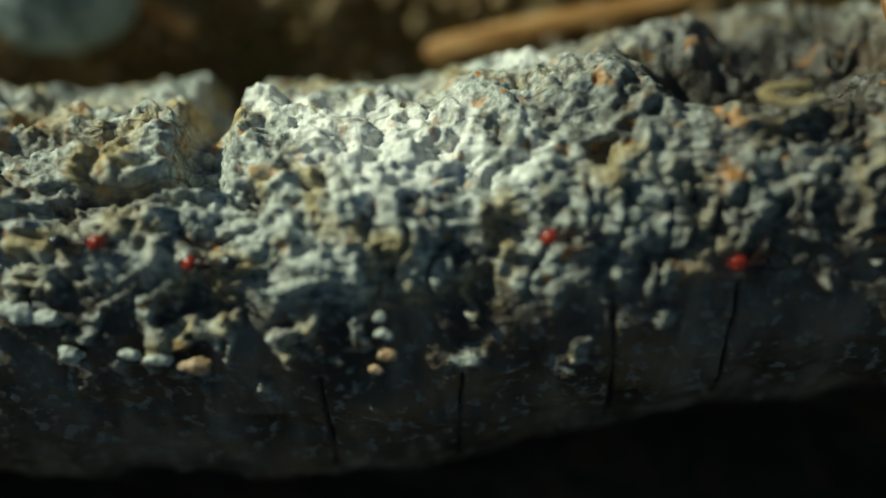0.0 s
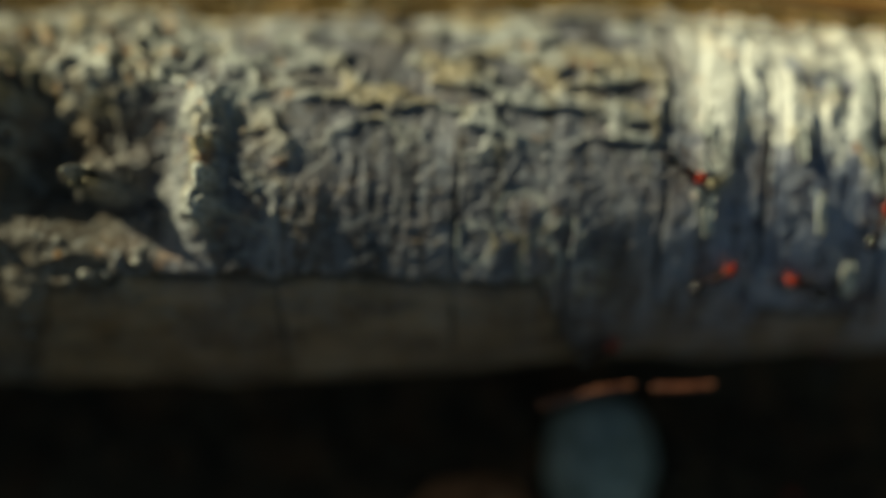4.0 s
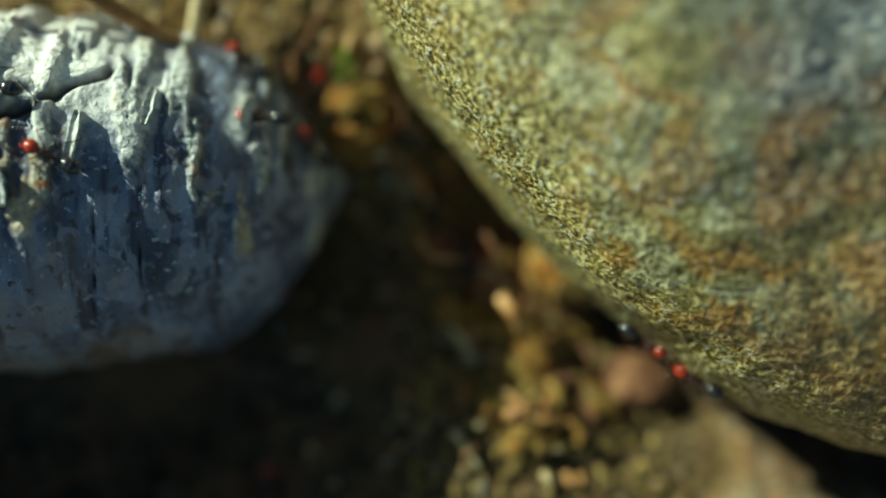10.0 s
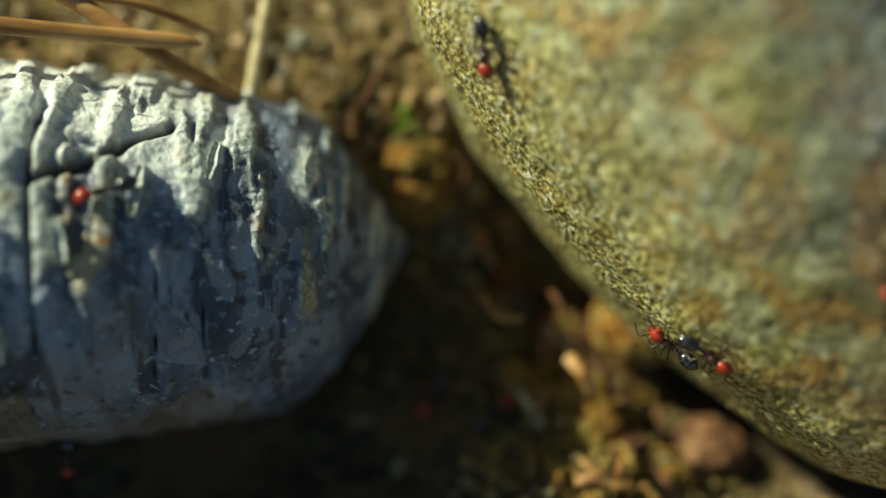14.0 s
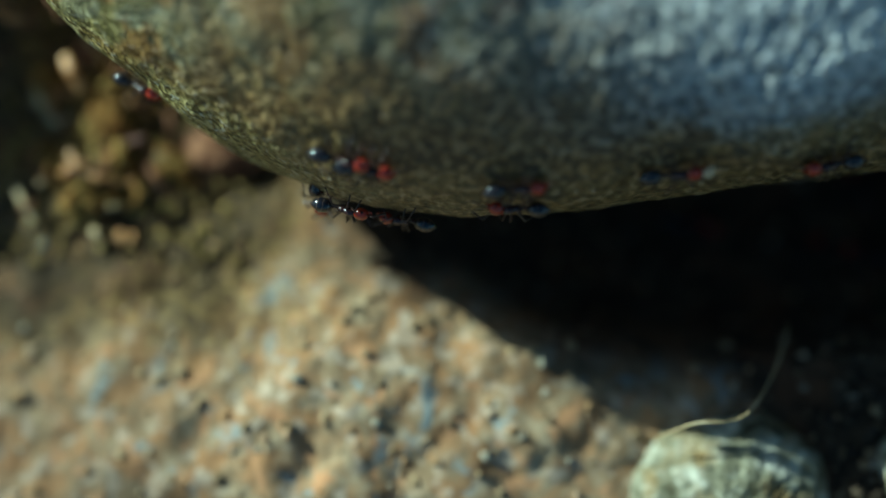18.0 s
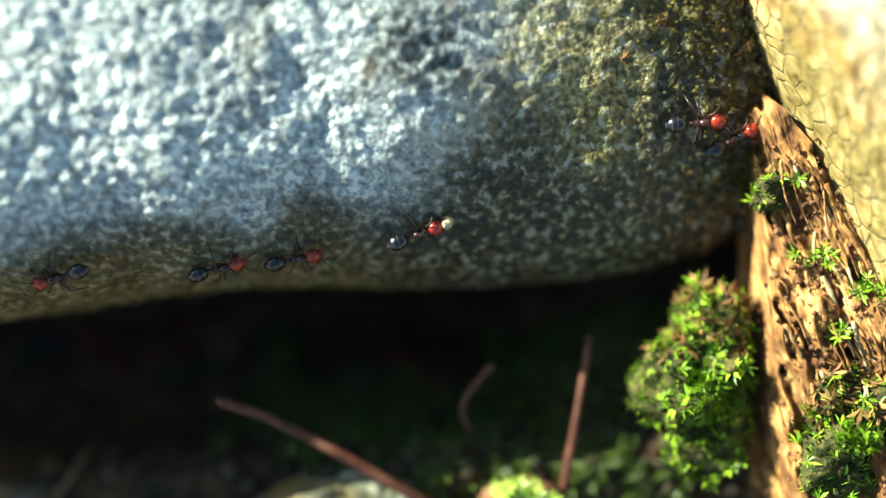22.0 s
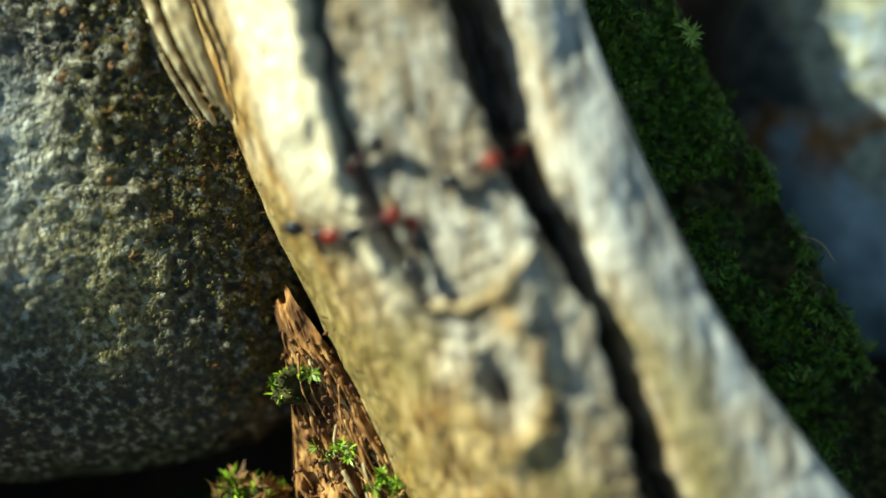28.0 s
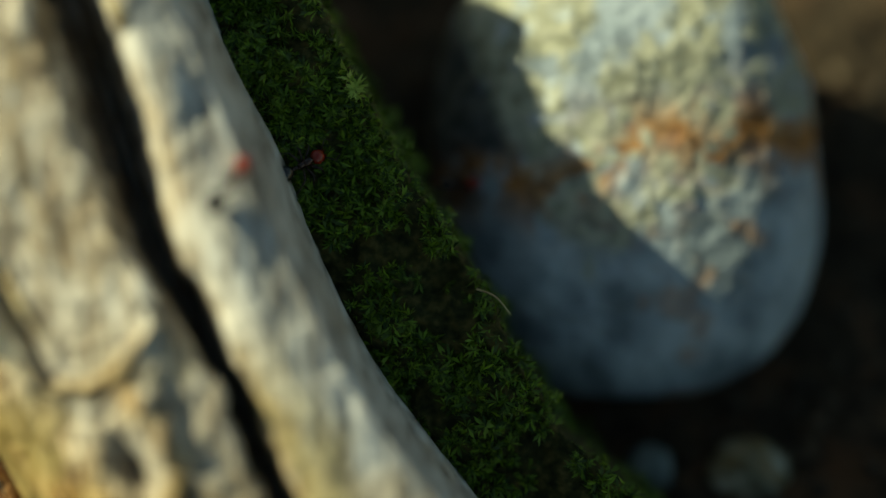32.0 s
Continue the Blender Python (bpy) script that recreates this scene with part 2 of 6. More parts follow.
    bump(nodes, links, bsdf, mix(nodes, links, mix(nodes, links, layer(nodes, "crust"), (0, 0, 0), flaky), fine, (0, 0, 0)), 0.8, 0.00025)
    return mat


def stone_material():
    mat, nodes, links, bsdf = material("lichen-dusted stone", 0.45, 0.5)
    fine, speck, wide = grain(nodes, links, 2600, 5), grain(nodes, links, 1750, 4), grain(nodes, links, 330, 4, distortion=0.4)
    grey = ramp(nodes, links, speck, (0.38, (0.02, 0.021, 0.023)), (0.48, (0.075, 0.08, 0.085)), (0.57, (0.18, 0.19, 0.19)), (0.65, (0.45, 0.47, 0.46)))
    grey = mix(nodes, links, mask(nodes, links, wide, 0.55, 0.66), grey, (0.17, 0.12, 0.06))
    pale = ramp(nodes, links, speck, (0.37, (0.18, 0.19, 0.19)), (0.46, (0.45, 0.475, 0.47)), (0.56, (0.8, 0.82, 0.8)))
    pale = mix(nodes, links, mask(nodes, links, grain(nodes, links, 2600, 4), 0.5, 0.56), pale, (0.34, 0.37, 0.39))
    dust = ramp(nodes, links, fine, (0.34, (0.09, 0.075, 0.018)), (0.5, (0.2, 0.178, 0.05)), (0.62, (0.31, 0.275, 0.1)), (0.72, (0.52, 0.49, 0.32)))
    dust = mix(nodes, links, mask(nodes, links, wide, 0.47, 0.55), dust, ramp(nodes, links, fine, (0.35, (0.14, 0.135, 0.06)), (0.52, (0.37, 0.37, 0.22)), (0.65, (0.6, 0.59, 0.42))))
    dust = mix(nodes, links, mask(nodes, links, grain(nodes, links, 270, 5, distortion=0.7), 0.48, 0.57), dust, ramp(nodes, links, fine, (0.35, (0.2, 0.085, 0.016)), (0.65, (0.5, 0.25, 0.055))))
    dust = mix(nodes, links, mask(nodes, links, grain(nodes, links, 1100, 3), 0.6, 0.68), dust, (0.05, 0.042, 0.018))
    moss = ramp(nodes, links, fine, (0.36, (0.04, 0.03, 0.006)), (0.5, (0.26, 0.205, 0.055)), (0.64, (0.54, 0.47, 0.21)))
    moss = mix(nodes, links, mask(nodes, links, speck, 0.58, 0.66), moss, (0.5, 0.48, 0.36))
    brown = ramp(nodes, links, speck, (0.38, (0.045, 0.027, 0.007)), (0.5, (0.12, 0.072, 0.018)), (0.62, (0.28, 0.18, 0.06)))
    col = mix(nodes, links, layer(nodes, "pale"), grey, pale)
    col = mix(nodes, links, layer(nodes, "dust"), col, dust)
    col = mix(nodes, links, layer(nodes, "brown"), col, brown)
    col = mix(nodes, links, layer(nodes, "olive"), col, moss)
    # dark speckle that puts shade into the colour of the lower flank
    col = mix(nodes, links, layer(nodes, "flank_shade"), col, ramp(nodes, links, speck, (0.42, (0.01, 0.008, 0.006)), (0.5, (0.04, 0.032, 0.016)), (0.58, (0.11, 0.09, 0.045)), (0.65, (0.3, 0.28, 0.22))))
    links.new(col, bsdf.inputs["Base Color"])
    both = mix(nodes, links, 0.5, speck, fine)
    bump(nodes, links, bsdf, both, 1.0, 0.00045)
    return mat


def wood_material():
    mat, nodes, links, bsdf = material("weathered wood", 0.6, 0.35)
    lie = (0, 0, radians(26))
    fibre = grain(nodes, links, 1500, 6, (1, 0.1, 0.5), 0.3, lie)
    fine = grain(nodes, links, 2600, 4, (1, 0.3, 1), 0, lie)
    blot = grain(nodes, links, 260, 4, (1, 0.4, 1), 0.4, lie)
    grey = ramp(nodes, links, fibre, (0.32, (0.2, 0.145, 0.095)), (0.46, (0.47, 0.4, 0.31)), (0.64, (0.75, 0.7, 0.62)))
    grey = mix(nodes, links, mask(nodes, links, blot, 0.53, 0.68), grey, ramp(nodes, links, fine, (0.35, (0.26, 0.17, 0.08)), (0.65, (0.52, 0.39, 0.22))))
    warm = ramp(nodes, links, fibre, (0.34, (0.12, 0.06, 0.014)), (0.47, (0.34, 0.215, 0.07)), (0.62, (0.6, 0.43, 0.2)))
    warm = mix(nodes, links, mask(nodes, links, blot, 0.55, 0.66), warm, (0.46, 0.25, 0.07))
    cream = ramp(nodes, links, fine, (0.3, (0.6, 0.48, 0.3)), (0.6, (0.88, 0.79, 0.6)))
    olive = ramp(nodes, links, fine, (0.35, (0.12, 0.09, 0.022)), (0.65, (0.34, 0.27, 0.09)))
    silver = ramp(nodes, links, fibre, (0.34, (0.2, 0.2, 0.2)), (0.47, (0.45, 0.47, 0.49)), (0.62, (0.7, 0.73, 0.76)))
    grey = mix(nodes, links, layer(nodes, "silver"), grey, silver)
    col = mix(nodes, links, layer(nodes, "warm"), grey, warm)
    lines = cracks(nodes, links, 1250, (1, 0.16, 0.6), lie, 0.06)
    some = mask(nodes, links, grain(nodes, links, 200, 3), 0.36, 0.5)
    lines = mix(nodes, links, some, (0, 0, 0), mix(nodes, links, layer(nodes, "net"), (0, 0, 0), lines))
    col = mix(nodes, links, mix(nodes, links, 0.3, lines, (0, 0, 0)), col, (0.1, 0.065, 0.04))
    col = mix(nodes, links, layer(nodes, "cream"), col, cream)
    col = mix(nodes, links, layer(nodes, "olive"), col, olive)
    col = mix(nodes, links, layer(nodes, "split"), col, (0.05, 0.036, 0.026))
    links.new(col, bsdf.inputs["Base Color"])
    bump(nodes, links, bsdf, mix(nodes, links, lines, mix(nodes, links, 0.4, fibre, fine), (0, 0, 0)), 0.8, 0.00022)
    return mat


def lichen_material():
    mat, nodes, links, bsdf = material("lichen-grown rock", 0.85, 0.25)
    fine, wide = grain(nodes, links, 900, 5), grain(nodes, links, 210, 5, distortion=0.4)
    base = ramp(nodes, links, wide, (0.35, (0.18, 0.215, 0.24)), (0.5, (0.36, 0.415, 0.46)), (0.65, (0.48, 0.54, 0.58)))
    cream = ramp(nodes, links, fine, (0.32, (0.22, 0.22, 0.15)), (0.6, (0.48, 0.47, 0.35)))
    rust = ramp(nodes, links, fine, (0.35, (0.2, 0.08, 0.02)), (0.65, (0.46, 0.2, 0.05)))
    col = mix(nodes, links, layer(nodes, "rust"), base, rust)
    col = mix(nodes, links, layer(nodes, "cream"), col, cream)
    col = mix(nodes, links, layer(nodes, "dark_corner"), col, ramp(nodes, links, fine, (0.35, (0.02, 0.022, 0.024)), (0.65, (0.075, 0.075, 0.07))))
    links.new(col, bsdf.inputs["Base Color"])
    bump(nodes, links, bsdf, fine, 0.9, 0.0005)
    return mat


def leaf_material(name, dark, light, gloss=0.5):
    mat, nodes, links, bsdf = material(name, gloss, 0.4)
    info = nodes.new("ShaderNodeNewGeometry")
    col = ramp(nodes, links, info.outputs["Random Per Island"], (0.0, dark), (0.55, tuple((a + b) / 2 for a, b in zip(dark, light))), (1.0, light))
    links.new(col, bsdf.inputs["Base Color"])
    bsdf.inputs["Transmission Weight"].default_value = 0.0
    bsdf.inputs["Subsurface Weight"].default_value = 0.0
    return mat


def grit_material():
    mat, nodes, links, bsdf = material("soil crumbs", 0.92, 0.2)
    info = nodes.new("ShaderNodeNewGeometry")
    col = ramp(nodes, links, info.outputs["Random Per Island"], (0.0, (0.16, 0.1, 0.05)), (0.25, (0.28, 0.19, 0.1)), (0.5, (0.36, 0.25, 0.14)), (0.68, (0.42, 0.22, 0.09)), (0.82, (0.46, 0.32, 0.22)), (0.95, (0.36, 0.36, 0.3)), (1.0, (0.56, 0.5, 0.4)))
    fine = grain(nodes, links, 2500, 4)
    col = mix(nodes, links, 0.4, col, ramp(nodes, links, fine, (0.35, (0.08, 0.06, 0.03)), (0.65, (0.42, 0.34, 0.2))))
    links.new(col, bsdf.inputs["Base Color"])
    bump(nodes, links, bsdf, fine, 0.8, 0.0002)
    return mat


def glossy(name, col, rough=0.2, spec=0.6, vary=0.3, scale=2500):
    mat, nodes, links, bsdf = material(name, rough, spec)
    g = grain(nodes, links, scale, 3)
    links.new(ramp(nodes, links, g, (0.3, tuple(c * (1 - vary) for c in col)), (0.7, tuple(min(1, c * (1 + vary)) for c in col))), bsdf.inputs["Base Color"])
    return mat


def gaster_material():
    """Black shell with thin paler bands across it."""
    mat, nodes, links, bsdf = material("ant gaster", 0.16, 0.7)
    where = nodes.new("ShaderNodeTexCoord")
    sep = nodes.new("ShaderNodeSeparateXYZ")
    links.new(where.outputs["Object"], sep.inputs[0])
    wave = nodes.new("ShaderNodeMath")
    wave.operation, wave.inputs[1].default_value = "MULTIPLY", 1000 * 2 * math.pi / 0.36
    links.new(sep.outputs[0], wave.inputs[0])
    sine = nodes.new("ShaderNodeMath")
    sine.operation = "SINE"
    links.new(wave.outputs[0], sine.inputs[0])
    links.new(ramp(nodes, links, sine.outputs[0], (0.9, (0.008, 0.008, 0.012)), (1.0, (0.09, 0.06, 0.045))), bsdf.inputs["Base Color"])
    return mat


BARK, STONE, WOOD, LICHEN, GRIT = bark_material(), stone_material(), wood_material(), lichen_material(), grit_material()
# crumbs darkened to match soil that has shade in its colour
GRIT_DARK = leaf_material("crumbs darkened for shade", (0.015, 0.011, 0.007), (0.09, 0.065, 0.04), 0.9)
GRIT_GOLD = leaf_material("golden soil crumbs", (0.04, 0.02, 0.005), (0.38, 0.27, 0.08), 0.9)
SOIL_DRY = speckled("sandy soil", (0.23, 0.155, 0.085), (0.31, 0.22, 0.125), (0.42, 0.33, 0.21), 700, 0.95, blotch=(0.36, 0.2, 0.09), blotch_scale=430, bump_mm=0.12)
def soil_material():
    """Dry soil that turns to a dark humus tone, painted shade, where the ground layer says so."""
    mat = SOIL_DRY.copy()
    mat.name = "soil and humus"
    nodes, links = mat.node_tree.nodes, mat.node_tree.links
    bsdf = nodes["Principled BSDF"]
    dry = bsdf.inputs["Base Color"].links[0].from_socket
    dry = mix(nodes, links, mask(nodes, links, grain(nodes, links, 620, 4, distortion=0.5), 0.55, 0.64), dry, (0.5, 0.39, 0.28))
    dry = mix(nodes, links, mask(nodes, links, grain(nodes, links, 480, 4, distortion=0.3), 0.58, 0.66), dry, (0.5, 0.27, 0.13))
    dry = mix(nodes, links, mask(nodes, links, grain(nodes, links, 380, 5, distortion=0.6), 0.6, 0.68), dry, (0.33, 0.35, 0.33))
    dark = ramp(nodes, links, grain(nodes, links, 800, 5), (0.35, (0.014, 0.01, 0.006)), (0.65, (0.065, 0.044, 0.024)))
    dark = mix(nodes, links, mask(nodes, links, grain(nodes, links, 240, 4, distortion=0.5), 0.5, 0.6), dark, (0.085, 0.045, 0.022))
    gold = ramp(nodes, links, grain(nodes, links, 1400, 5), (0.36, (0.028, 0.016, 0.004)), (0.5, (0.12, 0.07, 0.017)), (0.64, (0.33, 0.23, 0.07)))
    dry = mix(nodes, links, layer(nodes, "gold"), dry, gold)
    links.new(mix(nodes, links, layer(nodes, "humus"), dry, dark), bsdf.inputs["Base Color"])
    return mat


GOLD_EARTH = speckled("golden clod", (0.035, 0.02, 0.004), (0.16, 0.095, 0.02), (0.36, 0.25, 0.07), 1500, 0.95, blotch=(0.24, 0.1, 0.018), blotch_scale=600, bump_mm=0.4)
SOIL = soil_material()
MOSS_BED = speckled("moss bed", (0.016, 0.02, 0.004), (0.045, 0.045, 0.01), (0.11, 0.09, 0.025), 1500, 0.9, bump_mm=0.4)
MOSS_DARK = leaf_material("deep green moss", (0.02, 0.045, 0.003), (0.2, 0.32, 0.015))
MOSS_OLIVE = leaf_material("olive-brown moss", (0.05, 0.04, 0.007), (0.23, 0.19, 0.035), 0.8)
MOSS_DEAD = leaf_material("dead brown moss", (0.09, 0.035, 0.01), (0.36, 0.19, 0.06), 0.7)
# ground moss with the shade under the stone put into its green
MOSS_SHADED = leaf_material("green moss darkened for shade", (0.02, 0.035, 0.005), (0.11, 0.15, 0.02))
MOSS_FRESH = leaf_material("fresh green moss", (0.05, 0.1, 0.005), (0.36, 0.55, 0.025), 0.45)
# bright yellow-green that stands in for sunlight catching the moss
MOSS_LIT = leaf_material("yellow-green moss with painted sunlight", (0.3, 0.42, 0.05), (0.5, 0.62, 0.12), 0.4)
ROT = speckled("decayed wood", (0.05, 0.02, 0.007), (0.31, 0.14, 0.04), (0.58, 0.34, 0.13), 1700, 0.85, blotch=(0.14, 0.06, 0.02), blotch_scale=500, bump_mm=0.3, stretch=(1, 0.35, 1))
ROT_FIBRE = speckled("orange wood fibre", (0.12, 0.05, 0.015), (0.36, 0.18, 0.06), (0.6, 0.38, 0.17), 1700, 0.7, bump_mm=0.2, stretch=(1, 0.3, 1))
NEEDLE = speckled("dry needle", (0.2, 0.085, 0.02), (0.38, 0.19, 0.06), (0.52, 0.3, 0.12), 700, 0.5, stretch=(0.2, 1, 1), bump_mm=0.05, spec=0.4)
RED_NEEDLE = speckled("red-brown needle", (0.06, 0.018, 0.01), (0.12, 0.04, 0.022), (0.2, 0.085, 0.05), 600, 0.45, bump_mm=0.05, spec=0.4)
STRAW = speckled("pale dry stalk", (0.26, 0.19, 0.09), (0.44, 0.34, 0.18), (0.58, 0.48, 0.3), 700, 0.6, bump_mm=0.05)
SLATE = speckled("grey-green pebble", (0.13, 0.16, 0.15), (0.22, 0.26, 0.25), (0.32, 0.37, 0.36), 500, 0.6, bump_mm=0.08)
ROCK = speckled("olive-grey rock", (0.07, 0.065, 0.035), (0.22, 0.21, 0.14), (0.5, 0.49, 0.4), 650, 0.85, blotch=(0.24, 0.16, 0.06), blotch_scale=260, bump_mm=0.45)
EARTH = speckled("reddish clod", (0.05, 0.02, 0.01), (0.16, 0.07, 0.032), (0.29, 0.155, 0.08), 900, 0.9, bump_mm=0.3)
HEAD_RED = glossy("ant head", (0.27, 0.022, 0.008), 0.22, 0.6)
BODY_DARK = glossy("ant body", (0.035, 0.012, 0.01), 0.25, 0.6)
LEG_DARK = glossy("ant leg", (0.03, 0.014, 0.012), 0.35, 0.5)
EYE_BLACK = glossy("ant eye", (0.006, 0.006, 0.006), 0.15, 0.6)
GASTER = gaster_material()
CRUMB = speckled("pale crumb", (0.4, 0.3, 0.16), (0.6, 0.48, 0.3), (0.75, 0.66, 0.48), 2500, 0.8, bump_mm=0.08)


# ---- ground: one sheet to the horizon ----
def ground_height(x, y):
    """Height in mm of the soil at x, y in mm."""
    p = np.stack([x, y, 0 * x], -1)
    z = -3 + 10 * step(7, 22, y) * step(175, 140, x) + 5.5 * step(196, 212, x) * step(-4, -13, y) * step(-25, -17, y) - 5 * step(-26, -40, y) * step(170, 190, x)
    z = z - 4 * step(140, 128, x) * step(2, -6, y) + 2.5 * np.exp(-(((x - 148) / 6) ** 2) - ((y + 5) / 7) ** 2) + 3 * np.exp(-(((x - 165) / 18) ** 2) - ((y + 20) / 10) ** 2)
    q = p + 1.2 * np.stack([rough(p / 2.5, 3, 171), rough(p / 2.5, 3, 173), 0 * x], -1)
    one, two, tag = cells(q / 3.2, 77)
    lumps = np.clip(1 - (one / 0.8) ** 2, 0, 1) * (0.3 + tag)
    one, two, tag = cells(q / 1.3, 79)
    lumps = lumps + 0.4 * np.clip(1 - (one / 0.8) ** 2, 0, 1) * (0.3 + tag) - 0.4
    z = z - 9 * step(170, 184, x) * step(-19, -12, y) * step(240, 225, x) + 3 * np.exp(-(((x - 137) / 6) ** 2) - ((y - 15) / 8) ** 2)
    z = -3 + (z + 3) * step(700, 250, np.hypot(x - 130, y))
    return z + 1.6 * rough(p / 14, 3, 3) + 1.0 * rough(p / 3.5, 4, 8) + 0.28 * lumps


def on_ground(x, v):
    """The plan's w of the soil under x, v."""
    w = -10.0
    for _ in range(4):
        z = float(ground_height(np.array([x]), np.array([v * SN - w * CS]))[0])
        w = (z - LIFT - v * CS) / SN
    return w


def build_ground():
    fine_x = np.concatenate([np.arange(-60, 126, 0.62), np.arange(126, 206, 0.36), np.arange(206, 330, 0.62)])
    fine_y = np.concatenate([np.arange(-50, -34, 0.62), np.arange(-34, 6, 0.36), np.arange(6, 64, 0.62)])
    out = np.cumsum(1.5 * 1.34 ** np.arange(36))
    xs = np.concatenate([-60 - out[::-1], fine_x, 330 + out])
    ys = np.concatenate([-50 - out[::-1], fine_y, 64 + out])
    x, y = np.meshgrid(xs, ys, indexing="ij")
    v = np.stack([x, y, ground_height(x, y)], -1).reshape(-1, 3) * 0.001
    p = np.stack([x, y, 0 * x], -1)
    away = 6 * rough(p / 8, 3, 61)
    # dark soil tone; before the branch and under the stone it paints shade
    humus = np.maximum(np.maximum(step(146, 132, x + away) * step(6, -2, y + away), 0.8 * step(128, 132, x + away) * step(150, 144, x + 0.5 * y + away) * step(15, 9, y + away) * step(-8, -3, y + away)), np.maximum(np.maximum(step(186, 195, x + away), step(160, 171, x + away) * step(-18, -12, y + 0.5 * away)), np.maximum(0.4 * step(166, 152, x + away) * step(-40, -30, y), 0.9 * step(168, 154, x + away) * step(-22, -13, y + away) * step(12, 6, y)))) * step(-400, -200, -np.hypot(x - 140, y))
    # painted shade in a band under the stone's edge
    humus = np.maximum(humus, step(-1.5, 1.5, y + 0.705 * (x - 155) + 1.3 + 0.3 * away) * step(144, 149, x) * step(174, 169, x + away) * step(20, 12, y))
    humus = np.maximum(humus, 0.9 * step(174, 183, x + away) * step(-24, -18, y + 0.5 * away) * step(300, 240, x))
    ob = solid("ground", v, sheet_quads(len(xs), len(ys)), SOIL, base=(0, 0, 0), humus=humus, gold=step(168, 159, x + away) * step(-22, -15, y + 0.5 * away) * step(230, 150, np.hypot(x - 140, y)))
    return tagged(ob, "dry sandy brown soil with crumbs and grit", "ground", kind="structure")


def lump_shape(seed, n=5, m=8):
    """The corners and faces of one small uneven crumb of unit size."""
    r = np.random.RandomState(seed)
    t, a = np.meshgrid(np.linspace(0.03, np.pi - 0.03, n), np.linspace(0, 2 * np.pi, m, endpoint=False), indexing="ij")
    d = np.stack([np.sin(t) * np.cos(a), np.sin(t) * np.sin(a), np.cos(t)], -1).reshape(-1, 3)
    return d * (1 + 0.22 * r.randn(len(d), 1)) * (1, 0.8, 0.65), sheet_quads(n, m, True)


def scatter(shapes, places, sizes, rng, lean=None, tilt=0.35):
    """Joins turned copies of shapes (corners, faces) at places in metres, of sizes in metres."""
    verts, quads, total = [], [], 0
    turn = rng.rand(len(places)) * 2 * np.pi
    for n, (p, s) in enumerate(zip(places, sizes)):
        v, q = shapes[n % len(shapes)]
        c, d = math.cos(turn[n]), math.sin(turn[n])
        r = np.array([[c, -d, 0], [d, c, 0], [0, 0, 1]])
        up = np.array([0, 0, 1.0]) if lean is None else np.array(lean[n])
        up = up + rng.randn(3) * tilt
        up /= np.linalg.norm(up)
        side = np.cross((0.3, 1, 0.1), up)
        side /= np.linalg.norm(side)
        b = np.stack([side, np.cross(up, side), up], 1)
        verts.append((v @ r.T) @ b.T * s + p)
        quads.append(q + total)
        total += len(v)
    return np.concatenate(verts), np.concatenate(quads)


def build_grit():
    rng = np.random.RandomState(4)
    shapes = [lump_shape(k) for k in range(9)]
    for name, label, box, count, lo, hi in (
        ("soil_crumbs", "tan soil crumbs and grit below the stone", (128, 206, -34, 8), 1500, 0.12, 0.6),
        ("soil_crumbs", "golden soil crumbs on the mound by the stone", (139, 159, -13, 8), 1500, 0.1, 0.55),
        ("soil_crumbs", "brown soil crumbs and grit behind the branch", (-40, 140, 9, 34), 2600, 0.3, 1.0),
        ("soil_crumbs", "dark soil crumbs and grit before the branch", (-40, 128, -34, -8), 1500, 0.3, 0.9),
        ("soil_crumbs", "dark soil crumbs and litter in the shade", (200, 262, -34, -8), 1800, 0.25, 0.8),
        ("soil_crumbs", "dark soil crumbs and grit round the rock", (262, 318, -24, 30), 1400, 0.3, 1.0),
    ):
        x, y = rng.uniform(box[0], box[1], count), rng.uniform(box[2], box[3], count)
        size = lo + (hi - lo) * rng.rand(count) ** 3
        if box[0] in (128, 139):  # leaves bare the soil painted dark for shade under the stone's edge
            keep = (y < -0.705 * (x - 155) - 1.3) | (x < 146) | (x > 173)
            x, y, size = x[keep], y[keep], size[keep]
        p = np.stack([x, y, ground_height(x, y) + size * (-0.2 if "tan" in label else 0.25)], -1) * 0.001
        v, q = scatter(shapes, p, size * 0.001, rng, tilt=0.6)
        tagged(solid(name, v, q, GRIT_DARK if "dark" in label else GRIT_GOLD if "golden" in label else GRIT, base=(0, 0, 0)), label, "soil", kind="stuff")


# ---- the fallen branch ----
def ridged(p, seed, octaves=3):
    out, amp, total = 0, 1.0, 0.0
    for n in range(octaves):
        out, total = out + amp * (1 - np.abs(soft(p * 2.0**n + 5.1 * n, seed + n)) * 2.0), total + amp
        amp *= 0.55
    return out / total


def billow(p, seed, octaves=2):
    """Rounded bulges parted by narrow creases, 0 to about 1."""
    out, amp, total = 0, 1.0, 0.0
    for n in range(octaves):
        out, total = out + amp * np.abs(soft(p * 2.0**n + 3.7 * n, seed + n)) * 2.2, total + amp
        amp *= 0.5
    return out / total


